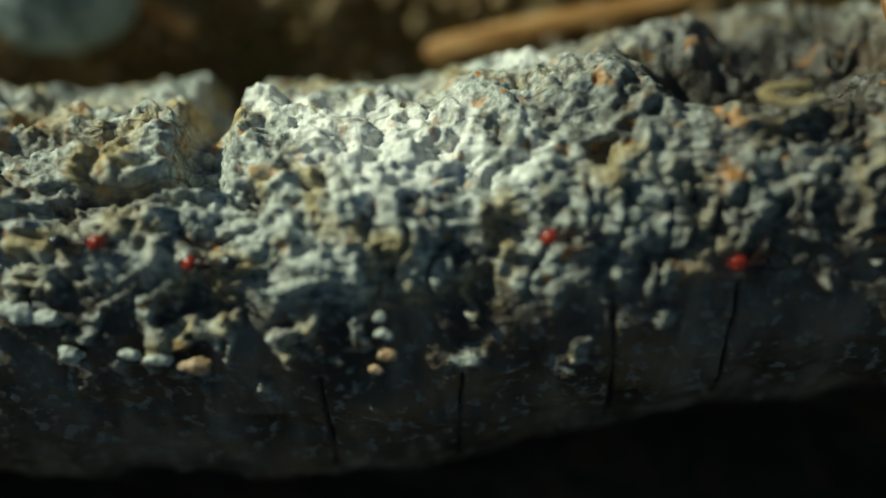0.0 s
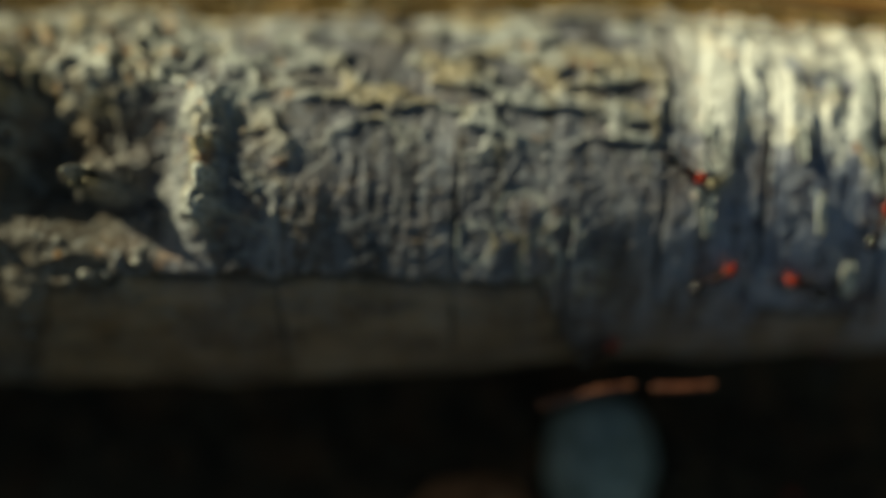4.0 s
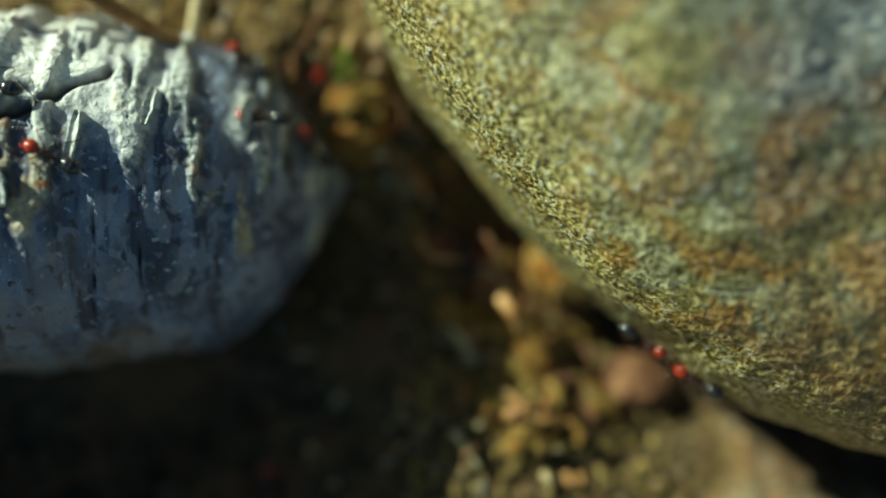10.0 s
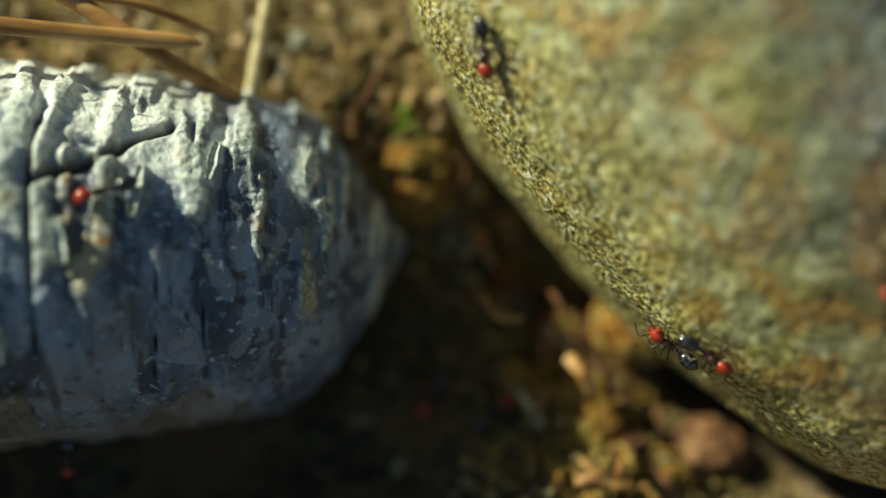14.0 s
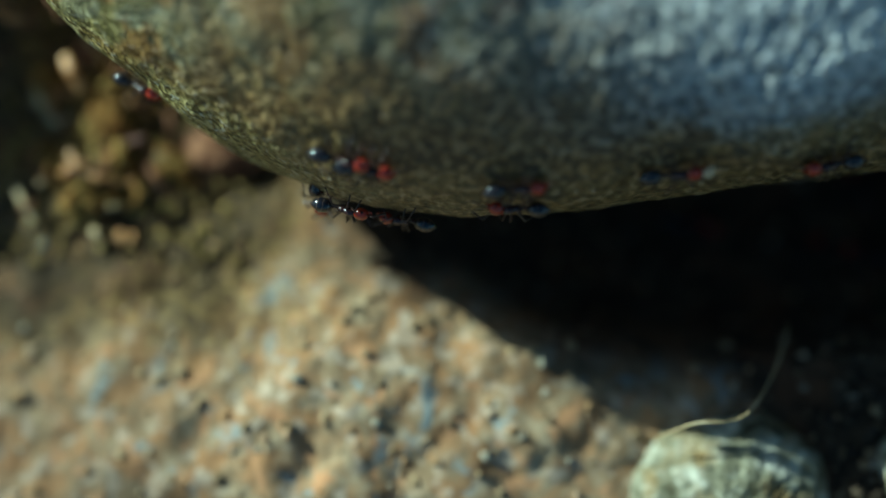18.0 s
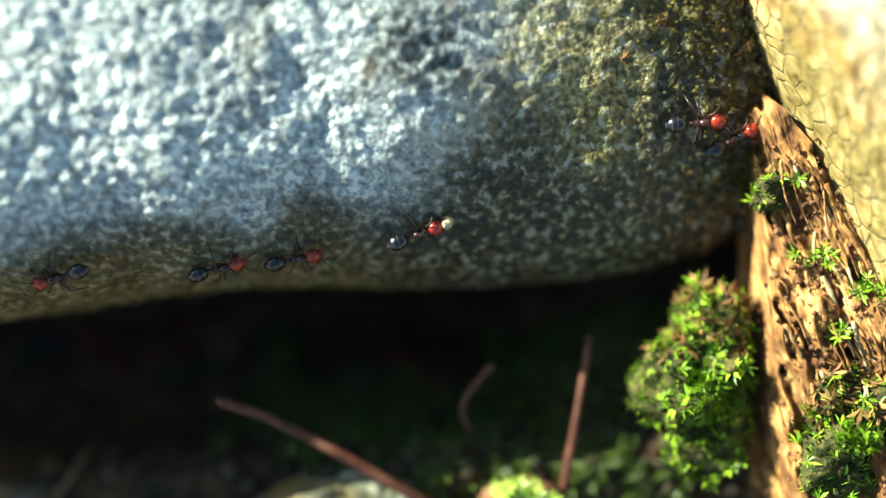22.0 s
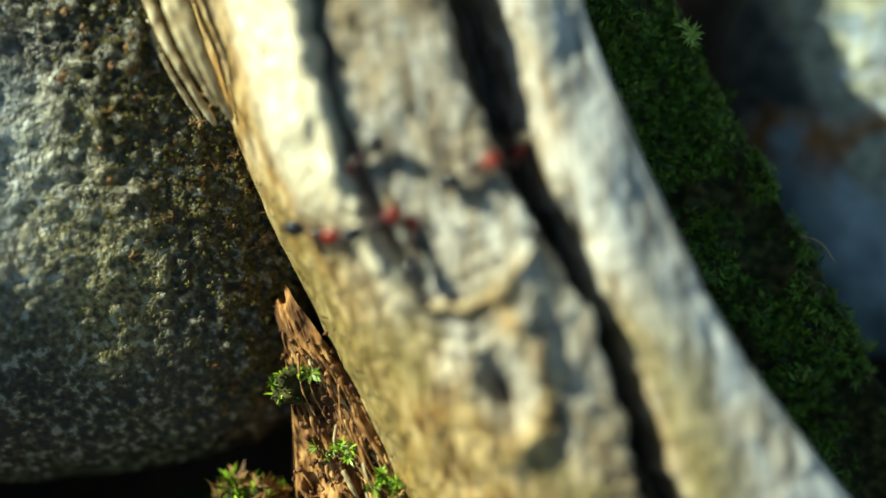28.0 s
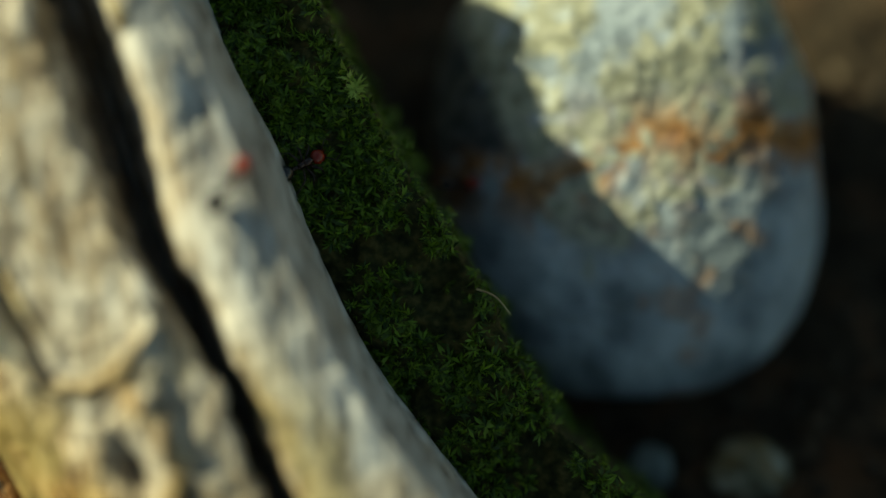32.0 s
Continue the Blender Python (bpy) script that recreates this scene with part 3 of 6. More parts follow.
def branch_line(x):
    cv = along(x, (-70, -9), (-24, -6.5), (0, -5), (25, 0), (50, 1), (78, 2.5), (95, 4.7), (113, 5.2), (126, 5.6), (134, 6.4))
    cw = along(x, (-70, -3), (0, -3), (50, -4.6), (66, -5.6), (80, -7.4), (95, -9), (110, -10.2), (134, -13))
    r = along(x, (-70, 12), (-24, 12.5), (0, 13), (25, 12.8), (50, 14), (78, 14), (95, 13.5), (113, 12.3), (125, 11), (134, 9))
    return cv, cw, r * np.sqrt(np.clip(1 - step(120, 134.6, x) ** 3, 0.0, 1))


def build_branch():
    n, m = 1040, 430
    x = np.linspace(-48, 134.4, n)[:, None] * np.ones((1, m))
    turn = np.linspace(-1, 1, m, endpoint=False)
    a = (np.pi / 2 + np.pi * (0.6 * turn + 0.4 * turn**3))[None, :] * np.ones((n, 1))
    cv, cw, r = branch_line(x)
    dirs = np.stack([0 * a, np.cos(a), np.sin(a)], -1)
    p = np.stack([x, cv, cw], -1) + dirs * r[..., None]
    side = np.angle(np.exp(1j * (a - np.pi / 2)))
    top = step(0.95, -0.1, side + 0.35 * rough(p / 6, 3, 40))
    v = p[..., 1]
    fore = np.sin(a) > 0
    warp = np.stack([rough(p / 2.4, 2, 61), rough(p / 2.4, 2, 71), rough(p / 2.4, 2, 81)], -1)
    left = step(74, 60, x + 5 * rough(p / 6, 2, 17))
    small = billow((p + 0.6 * warp) / (1.0, 0.75, 0.75), 25, 2)
    layers = ridged(np.stack([x / 7, (v + 0.9 * warp[..., 0] - 0.12 * x) / 1.5, p[..., 2] / 1.5], -1), 35, 2)
    plates = rough((p + warp) / 7, 3, 55)
    wavy = x + 0.7 * rough(p / 5, 3, 4)
    rings = rough(np.stack([wavy / 1.1, v / 9, p[..., 2] / 9], -1), 3, 31)
    fine = rough(p / 0.8, 3, 7)
    # right of the crust: a layered band above, pale drips, smooth bark below
    bands = ridged(np.stack([(x + warp[..., 0]) / 4.5, (v + 0.7 * warp[..., 1]) / 1.25, 0 * x], -1), 65, 2)
    band = step(99, 93, x + 4 * plates) * step(5.5, 8.5, v + 3 * plates + 1.5 * warp[..., 2]) * (1 - left) * step(0.1, 0.45, bands) * fore
    drop = 7.0 + 5.0 * soft(np.stack([wavy / 1.3, 0 * x, 0 * x], -1), 47) - 0.04 * (x - 98)
    drips = step(0.05, 0.17, rings + 0.12 * fine) * step(drop - 0.7, drop + 1.2, v + 1.2 * fine) * step(92, 98, x + 2 * plates)
    bald = step(8.0, 11.0, v + 2.2 * plates + 1.2 * fine) * step(94, 102, x + 3 * plates) * step(0.5, -0.1, rough((p + warp) / 2.2, 3, 91)) * step(126, 113, x + 3 * plates)
    # pale crust stops where sunlight on the branch ends, so its colour carries the light
    lit_crust_edge = along(x, (-48, -6), (-18, -4.5), (-1, -6), (12, -4.6), (25, -1), (42, 2.6), (50, 3.4), (64, 0), (134, 0))
    cover = step(-2.2, 1.2, v + 2.6 * plates + 1.2 * fine - lit_crust_edge)
    spots = 0.8 * step(0.2, 0.45, rough((p + warp) / 1.6, 3, 205)) * step(-9, -3, v - lit_crust_edge)
    cover = np.maximum(cover, spots)
    # crumbs of lichen on the hump, thin layers to its left, a net of pale worms to its right
    bulk = step(27, 17, x + 4 * plates)
    one, _, tag = cells((p + 0.6 * warp) / (1.7, 1.3, 1.3), 201)
    crumbs = np.sqrt(np.clip(1 - (one / 0.8) ** 2, 0, 1)) * step(0.15, 0.3, tag)
    one, _, tag = cells((p + 0.3 * warp) / (0.75, 0.62, 0.62), 203)
    grains = np.sqrt(np.clip(1 - (one / 0.8) ** 2, 0, 1)) * step(0.1, 0.25, tag)
    sheets = ridged(np.stack([(x + warp[..., 0]) / 5.5, (v + 0.8 * warp[..., 1] - 0.1 * x) / 1.5, p[..., 2] / 1.5], -1), 65, 3) * step(1, -9, x + 3 * plates)
    creases = step(0.2, 0.02, np.abs(soft((p + 0.9 * warp) / (1.5, 4.5, 4.5), 207))) * step(-5, 0, x) * step(3, -1, v + 2 * plates)
    worm = step(0.3, 0.06, np.abs(soft((p + 1.3 * warp) / (2.3, 1.9, 1.9), 209)))
    thin = step(0.24, 0.05, np.abs(soft((p + 0.7 * warp) / (1.2, 1.0, 1.0), 211)))
    wrinkle = ridged((p + 0.8 * warp) / (1.9, 1.1, 1.1), 219, 3)
    rug = 0.35 + 0.9 * step(-0.25, 0.3, rough(p / 4, 2, 221))
    lift = cover * (bulk * (rug * (0.38 * crumbs + 0.28 * grains) + 0.65 * wrinkle + 0.9 * sheets - 0.5 * creases) + (1 - bulk) * (0.5 * worm + 0.22 * thin + 0.25 * grains + 0.3 * wrinkle))
    pits = 0 * x
    for qx, qv, qa, qb, deep in ((23.4, 8.8, 6.0, 2.2, 5.0), (27.6, 10.6, 6.5, 2.2, 4.0), (37.6, 9.4, 2.4, 1.3, 2.2), (42.4, 8.6, 2.0, 1.1, 2.0), (-15, -0.5, 5, 0.8, 1.0), (-20, 2.6, 4, 0.7, 1.0), (13.5, 3.0, 0.9, 0.8, 0.9), (8.5, -1.6, 1.0, 0.7, 0.8)):
        pits = np.maximum(pits, deep * np.exp(-(((x - qx + 0.8 * warp[..., 0]) / qa) ** 4) - ((v - qv - 0.08 * (x - qx) + 0.6 * warp[..., 1]) / qb) ** 4) * fore)
    relief = left * (lift + 1.3 * plates + 0.5 * rough(p / 3.2, 3, 215) + 0.15 * (layers - 0.5) * (1 - cover) - pits) + (1 - left) * (0.32 * drips + 0.6 * band + (0.16 + 0.25 * step(106, 114, x)) * rings + 0.2 * bald + 0.45 * plates + 0.1 * small * step(98, 90, x)) + 0.13 * fine
    # shade in the pits is painted in through the dark crack tone
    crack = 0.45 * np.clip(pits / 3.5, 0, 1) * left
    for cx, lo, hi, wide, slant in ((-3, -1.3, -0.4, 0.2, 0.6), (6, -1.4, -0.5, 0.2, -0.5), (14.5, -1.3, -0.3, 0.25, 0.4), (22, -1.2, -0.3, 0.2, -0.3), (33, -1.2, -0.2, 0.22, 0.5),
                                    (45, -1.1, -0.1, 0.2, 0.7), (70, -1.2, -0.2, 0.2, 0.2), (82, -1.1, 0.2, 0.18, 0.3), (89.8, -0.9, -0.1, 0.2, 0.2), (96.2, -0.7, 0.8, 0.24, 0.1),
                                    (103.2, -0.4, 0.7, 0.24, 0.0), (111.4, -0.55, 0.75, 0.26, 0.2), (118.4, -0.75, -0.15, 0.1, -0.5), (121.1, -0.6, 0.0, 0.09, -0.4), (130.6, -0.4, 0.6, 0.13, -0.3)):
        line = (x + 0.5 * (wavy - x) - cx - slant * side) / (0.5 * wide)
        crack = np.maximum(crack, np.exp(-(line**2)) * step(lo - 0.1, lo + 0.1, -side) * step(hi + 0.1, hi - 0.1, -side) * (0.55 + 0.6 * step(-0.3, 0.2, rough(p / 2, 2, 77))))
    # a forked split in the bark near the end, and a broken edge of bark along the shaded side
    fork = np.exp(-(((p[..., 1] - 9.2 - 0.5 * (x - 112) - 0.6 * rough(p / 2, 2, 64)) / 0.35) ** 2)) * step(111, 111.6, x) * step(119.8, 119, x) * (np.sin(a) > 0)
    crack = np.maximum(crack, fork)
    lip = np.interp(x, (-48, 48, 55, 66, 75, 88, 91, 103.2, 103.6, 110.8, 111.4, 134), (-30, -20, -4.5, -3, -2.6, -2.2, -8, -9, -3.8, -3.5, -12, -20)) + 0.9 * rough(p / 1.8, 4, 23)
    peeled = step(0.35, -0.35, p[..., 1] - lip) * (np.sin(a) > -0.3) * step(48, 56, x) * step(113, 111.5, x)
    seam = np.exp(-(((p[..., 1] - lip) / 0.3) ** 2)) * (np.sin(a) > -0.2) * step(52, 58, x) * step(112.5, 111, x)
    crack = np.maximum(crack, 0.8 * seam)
    hollow = np.exp(-(((x - 57.4 + 0.5 * warp[..., 0]) / 6.0) ** 6) - ((p[..., 1] - 4.6 + 0.15 * (x - 57)) / 4.9) ** 6) * (np.sin(a) > 0)
    wall = np.exp(-(((x - 65.3 + 0.5 * warp[..., 2]) / 1.3) ** 2) - ((p[..., 1] - 5) / 4.6) ** 4) * (np.sin(a) > 0)
    knob = np.exp(-(((x - 57.6) / 2.4) ** 2) - ((p[..., 1] - 3.2) / 1.5) ** 2) * (np.sin(a) > 0)
    notch = np.exp(-((((x + 10.5) / 1.6) ** 2) ** 2)) * step(0.35, 0.8, top) * (p[..., 1] > 0)
    relief = relief - 0.65 * crack - 4.6 * hollow + 4.0 * knob * (0.6 + 0.8 * small) + 1.0 * wall * (0.5 + crumbs) - 2.8 * notch - (0.25 + 0.5 * step(98, 90, x)) * peeled
    rings_of = 0 * x
    for qx, qv, qr in ((88.0, -0.6, 1.3), (89.6, 1.2, 1.0), (86.6, 2.6, 1.5), (91.6, -1.5, 0.9), (83.5, 0.5, 1.2)):
        rings_of = np.maximum(rings_of, np.exp(-(((np.hypot(x - qx, p[..., 1] - qv) - qr - 0.2 * small) / 0.22) ** 2)) * (np.sin(a) > 0))
    # pits also get less pale crust, which deepens their painted shade
    pale = bulk * (0.3 + 0.45 * crumbs + 0.35 * grains + 0.3 * sheets - 0.5 * creases) + (1 - bulk) * np.maximum(worm, 0.6 * thin)
    crust = left * cover * np.clip(pale, 0, 1) * (1 - 0.9 * np.clip(pits / 2, 0, 1)) * (1 - 0.9 * hollow) + (1 - left) * np.maximum(np.maximum(0.8 * drips, 0.55 * band), np.maximum(0.75 * bald, 0.6 * rings_of))
    crust = np.maximum(crust, np.maximum(0.9 * knob, wall) * (0.3 + 0.7 * crumbs))
    crust = np.clip(crust, 0, 1) * along(x, (-48, 0.75), (-12, 0.9), (0, 1), (8, 0.9), (14, 0.65), (24, 0.5), (50, 0.5), (58, 0.65), (64, 0.8), (80, 0.85), (135, 1))
    # white crust; the broad patch at x 1.5 also paints the sunlit hump brighter
    white = 0 * x
    for qx, qv, qa, qb, lean in ((103.6, 12.2, 1.5, 3.4, 0.12), (108.2, 9.0, 0.6, 1.5, 0), (117.0, 12.6, 1.4, 1.6, -0.4), (121.6, 11.0, 0.5, 1.9, -0.15), (127.0, 10.4, 0.8, 2.1, -0.1), (132.0, 7.2, 0.5, 2.2, -0.15), (0.6, 2.6, 1.1, 2.0, 0.3), (1.5, 3.0, 7.0, 3.2, 0.2), (3.4, 4.2, 1.5, 1.0, 0.4), (-7.0, 5.5, 2.0, 1.0, 0.5), (-4.5, 9.5, 1.6, 1.2, 0.5), (9.0, 9.0, 2.0, 1.0, 0.3)):
        away = np.hypot((x - qx + lean * (v - qv)) / qa, (v - qv) / qb) + 0.8 * fine + 0.4 * warp[..., 1]
        white = np.maximum(white, step(1.15, 0.75, away) * fore)
    white = np.maximum(0.95 * white, 0.65 * bald) * (1 - peeled) * (1 - 0.85 * hollow + 0.85 * knob).clip(0, 1)
    rust = step(0.42, 0.52, rough(p / 0.9, 3, 101)) * left * 0.6 * step(-8, 2, v + 4 * plates) * (1 - hollow)
    rust = np.maximum(rust, 0.75 * np.exp(-(((x - 22) / 1.9) ** 2) - ((v - 2.2) / 1.4) ** 2) * step(0.0, 0.3, rough(p / 0.8, 3, 103)) * fore)
    peeled = np.maximum(0.65 * peeled, 0.6 * step(-3, -8, v + 3 * plates + 2.5 * rings + 1.5 * fine) * step(70, 80, x) * fore)
    p = np.stack([x, cv, cw], -1) + dirs * (r + relief * np.clip(r / 4, 0, 1))[..., None]
    verts = lay(p).reshape(-1, 3)
    foot = np.array([0.045, 0.0, verts[:, 2].min()])
    thing = new("fallen_branch")
    thing.location = foot
    tagged(thing, "weathered grey branch, cracked bark with pale crusty lichen, lying on soil", "branch")
    # dark_bark from x 66 to 100 stands in for shade on the face
    solid("bark", verts, sheet_quads(n, m, True), BARK, thing, crust=crust, crack=crack, peeled=peeled, rust=rust, white=white, dark_bark=np.maximum(step(72, 56, x + 4 * plates), 0.6 * step(106, 90, x + 5 * plates)))
    # loose flakes of bark that stand off the surface
    for fx, fv, wide, tall, turn in ((99.3, 3.6, 0.6, 3.6, 0), (107.0, 3.8, 0.5, 2.8, 4), (109.6, -0.6, 0.9, 2.4, 5), (117.3, 8.4, 0.7, 3.2, -8), (113.2, 5.2, 0.8, 2.6, 10), (98.9, 9.6, 0.6, 2.4, -4),
                                     (127.6, 10.8, 0.7, 2.6, -12), (132.4, 6.6, 0.6, 3.0, -6), (105.4, 8.6, 0.6, 2.6, 8), (121.6, 10.5, 0.6, 2.6, -10)):
        i, j = np.meshgrid(np.linspace(-1, 1, 9), np.linspace(-1, 1, 15), indexing="ij")
        c, s = math.cos(radians(turn)), math.sin(radians(turn))
        shape = (1 - 0.45 * np.abs(j) ** 2) * (1 + 0.25 * soft(np.stack([j * 3 + fx, i * 2, 0 * i], -1), 9))
        dx, dv = i * wide / 2 * shape, j * tall / 2
        xx, vv = fx + dx * c - dv * s, fv + dx * s + dv * c
        bv, bw, br = branch_line(xx)
        ww = bw + np.sqrt(np.clip(br**2 - (vv - bv) ** 2, 0.5, None)) + 0.55 + 0.22 * np.abs(i) + 0.16 * soft(np.stack([xx, vv, 0 * xx], -1) * 1.3, 3)
        upper = np.stack([xx, vv, ww], -1)
        lower = upper - (0, 0, 0.75)
        vs = np.concatenate([upper.reshape(-1, 3), lower.reshape(-1, 3)])
        g = sheet_quads(9, 15)
        rim = [k for k in range(15)] + [15 * k + 14 for k in range(1, 9)] + [15 * 8 + k for k in range(13, -1, -1)] + [15 * k for k in range(7, 0, -1)]
        wall = np.array([(rim[k], rim[k - 1], rim[k - 1] + 135, rim[k] + 135) for k in range(len(rim))])
        qs = np.concatenate([g, g[:, ::-1] + 135, wall])
        solid("bark_flake", lay(vs), qs, BARK, thing, "pale lifted flake of bark", crust=np.full(len(vs), 0.9), crack=np.zeros(len(vs)), peeled=np.zeros(len(vs)), rust=np.zeros(len(vs)), white=np.zeros(len(vs)), dark_bark=np.zeros(len(vs)))
    rod("bark_curl", STRAW, ((25.6, 6.9, 10.0), (24.2, 6.9, 10.4), (22.6, 6.4, 10.4), (24.4, 5.9, 10.6), (26.4, 6.3, 10.2)), 0.35, "", "", 0.8, 0.5, 5, thing, 12, 0.25)
    # a dangling crust of lichen on the shaded side
    for k, (lx, lv, size) in enumerate(((0.9, -7.0, 0.42), (1.0, -8.0, 0.5), (1.3, -9.2, 0.55), (0.7, -10.2, 0.4), (-17.5, -9.8, 0.7), (-14, -9.6, 0.5), (-12.2, -9.8, 0.6), (-10.0, -10.1, 0.8), (-25.2, -8.2, 0.8), (-22.8, -8.0, 0.7), (-20.8, -7.2, 0.9), (-18.6, -7.6, 0.8))):
        bv, bw, br = branch_line(np.array([lx]))
        t, b = np.meshgrid(np.linspace(0.05, np.pi - 0.05, 14), np.linspace(0, 2 * np.pi, 20, endpoint=False), indexing="ij")
        d = np.stack([np.sin(t) * np.cos(b), np.sin(t) * np.sin(b), np.cos(t)], -1)
        q = d * (size * 1.2, size * 0.7, size * 0.5)
        q = q * (1 + 0.75 * rough((q + k * 3.7) / 0.6, 3, 15))[..., None] + (lx, lv, float(bw[0] + math.sqrt(max(1.0, br[0] ** 2 - (lv - bv[0]) ** 2))) + 0.5)
        one = np.ones(q.size // 3)
        solid("lichen_crust", lay(q).reshape(-1, 3), sheet_quads(14, 20, True), BARK, thing, "pale knobbly lichen crust", crust=one, crack=0 * one, peeled=0 * one, dark_bark=0 * one, white=0 * one, rust=one * (0.6 if k in (7, 2, 3) else 0.0))
    return thing


# ---- the big stone ----
def build_stone():
    n, m = 380, 900
    a = np.concatenate([np.linspace(0, np.pi - 0.1, 220, endpoint=False), np.linspace(np.pi - 0.1, 2 * np.pi, m - 220, endpoint=False)])
    ca, sa = np.cos(a), np.sin(a)
    cx, cv = 192.0, 30.0
    low = along(a / np.pi * 180, (0, 50), (180, 56), (187, 58.6), (193, 57.7), (203.6, 54.9), (210.2, 53.5), (215.7, 52.4), (222.2, 50.9), (229.1, 49.8), (237, 48.2), (244.3, 46.3), (254, 43.8), (263, 41.6), (275, 40.5), (290, 41.3), (305, 46.6), (314, 53), (321, 59.3), (325, 61.8), (329.5, 62), (338, 61.5), (348, 61), (360, 60.5))
    high = 51.5 + 3.5 * a / np.pi + 9 * np.exp(-((a / 0.6) ** 2))
    rim = np.where(a < np.pi, high, low)
    k = np.linspace(0, 1, n) ** 0.8
    front = np.clip(k / 0.74, 0, 1)
    back = np.clip((k - 0.74) / 0.26, 0, 1)
    rho = np.sin(front * np.pi / 2) * (1 - 0.16 * back**2)
    x = cx + rim[None] * ca * rho[:, None]
    v = cv + rim[None] * sa * rho[:, None]
    edge = along(x, (130, -1.8), (145, -1.8), (160, -1.0), (172, 0.3), (186, 0.3), (205, -2.6), (228, -3.6), (250, -3.4))
    dome = along(x, (130, 17.5), (148, 17.5), (168, 14), (185, 10), (205, 11), (225, 10.2), (238, 10.2), (250, 10))
    roll = along(x, (130, 5), (150, 5), (162, 3.6), (172, 3.8), (182, 5.4), (212, 5.4), (224, 3.5), (250, 3.5))
    flat = np.sqrt(np.clip(1 - np.sin(front * np.pi / 2)[:, None] ** roll, 0, 1))
    w = edge + dome * flat - 22 * back[:, None]
    p = np.stack([x, v, w], -1)
    out = np.stack([ca * rho[:, None] ** 3, sa * rho[:, None] ** 3, flat + 0.15], -1)
    out /= np.linalg.norm(out, axis=-1, keepdims=True)
    one, two, tag = cells(p / 0.8, 3)
    wide, mid = rough(p / 14, 3, 1), rough(p / 2.4, 4, 6)
    left = step(190, 152, x + 5 * rough(p / 9, 3, 19))
    rugged = 0.25 + 0.75 * step(178, 205, x)
    knobs = step(236, 240, x + 0.42 * v + 2 * rough(p / 3, 2, 97)) * (sa < 0.9)
    p = p + out * (0.55 * knobs * billow(p / 1.1, 93) + 1.1 * wide + (0.2 + 0.1 * rugged) * mid + 0.2 * rugged * (0.45 - one) + 0.09 * rough(p / 0.7, 2, 66))[..., None]
    inner = -(cv + rim[None] * sa) + v  # distance in from the lower rim
    patch = rough(p / 6, 4, 51)
    pale = step(-0.22, 0.16, patch + 0.5 * step(1.5, 9, inner) - 0.42) * step(-6, 3, v - 1.43 * (x - 219) + 3 + 7 * patch) * np.maximum(step(176, 190, x + 6 * patch), 0.9 * step(146, 160, x) * step(9, 17, v + 8 * patch))
    pale = np.maximum(pale, 0.75 * step(150, 164, x + 4 * patch) * step(204, 188, x) * step(5, 13, v + 10 * patch - 0.1 * (x - 150)))
    pale = np.maximum(pale, 0.7 * step(220, 228, x) * step(238, 228, x + 6 * patch) * step(3, 9, v + 8 * patch))
    dust = left * (0.55 + 0.45 * step(-0.3, 0.2, patch)) * (1 - 0.95 * step(150, 163, x + 6 * patch) * step(5, 13, v + 9 * patch))
    brown = np.maximum(step(-0.1, 0.3, patch + 0.25) * np.exp(-(((x - 172) / 15) ** 2)) * step(15, 6, inner + 6 * patch), step(5.5, 2.5, inner + 2 * patch) * step(160, 172, x) * step(216, 206, x)) * 0.9
    olive = np.maximum(step(228, 242, x + 5 * patch) * step(-0.3, 0.2, patch + 0.15) * 0.65 * step(-4, 4, v + 5 * patch), step(2.4, 0.6, inner + 1.5 * patch) * 0.8)
    olive = np.maximum(olive, step(-0.25, 0.15, patch + 0.1) * step(5.5, 2.5, inner + 3 * patch) * step(186, 200, x) * step(224, 212, x) * 0.6)
    olive = np.maximum(olive, step(222, 236, x + 8 * patch) * step(-0.45, 0.0, patch + 0.15) * 0.9 * step(-6, 2, v + 5 * patch))
    olive = np.maximum(olive, np.exp(-(((inner - 2) / 3) ** 2)) * step(165, 150, x) * 0.4)
    # painted shade over the lower flank and rim at the right
    flank_shade = 0.85 * step(5.0, -2.5, v - 0.2 * (x - 225) + 6 * patch + 2 * rough(p / 2, 3, 87)) * step(212, 226, x + 5 * patch)
    flank_shade = np.maximum(flank_shade, 0.7 * step(6.5, 3.5, inner + 3 * patch) * step(192, 206, x))
    flank_shade = np.maximum(flank_shade, 0.9 * step(9.5, 5, inner + 3 * patch) * step(212, 222, x))
    # brown stone; along the lower flank and rim it also stands in for shade
    brown = np.maximum(brown, 0.85 * step(10, 4, inner + 5 * patch) * step(154, 162, x + 3 * patch) * step(190, 180, x))
    rim = step(4.4, 2.2, inner + 1.2 * patch) * step(158, 172, x)
    brown, flank_shade, olive = np.maximum(brown, 0.9 * np.maximum(rim, step(8.0, 3.5, inner + 2.5 * patch) * step(206, 218, x))), flank_shade * (1 - 0.8 * rim * step(224, 212, x)), olive * (1 - 0.8 * rim)
    pale = np.maximum(pale, 0.85 * step(178, 190, x + 5 * patch) * step(2.5, 7, inner + 4 * patch) * step(218, 208, x))
    ob = solid("boulder", lay(p).reshape(-1, 3), sheet_quads(n, m, True), STONE, pale=pale, dust=dust, brown=brown, olive=olive, flank_shade=flank_shade)
    return tagged(ob, "large rounded grey stone with yellow lichen dust and pale crystals", "stone")


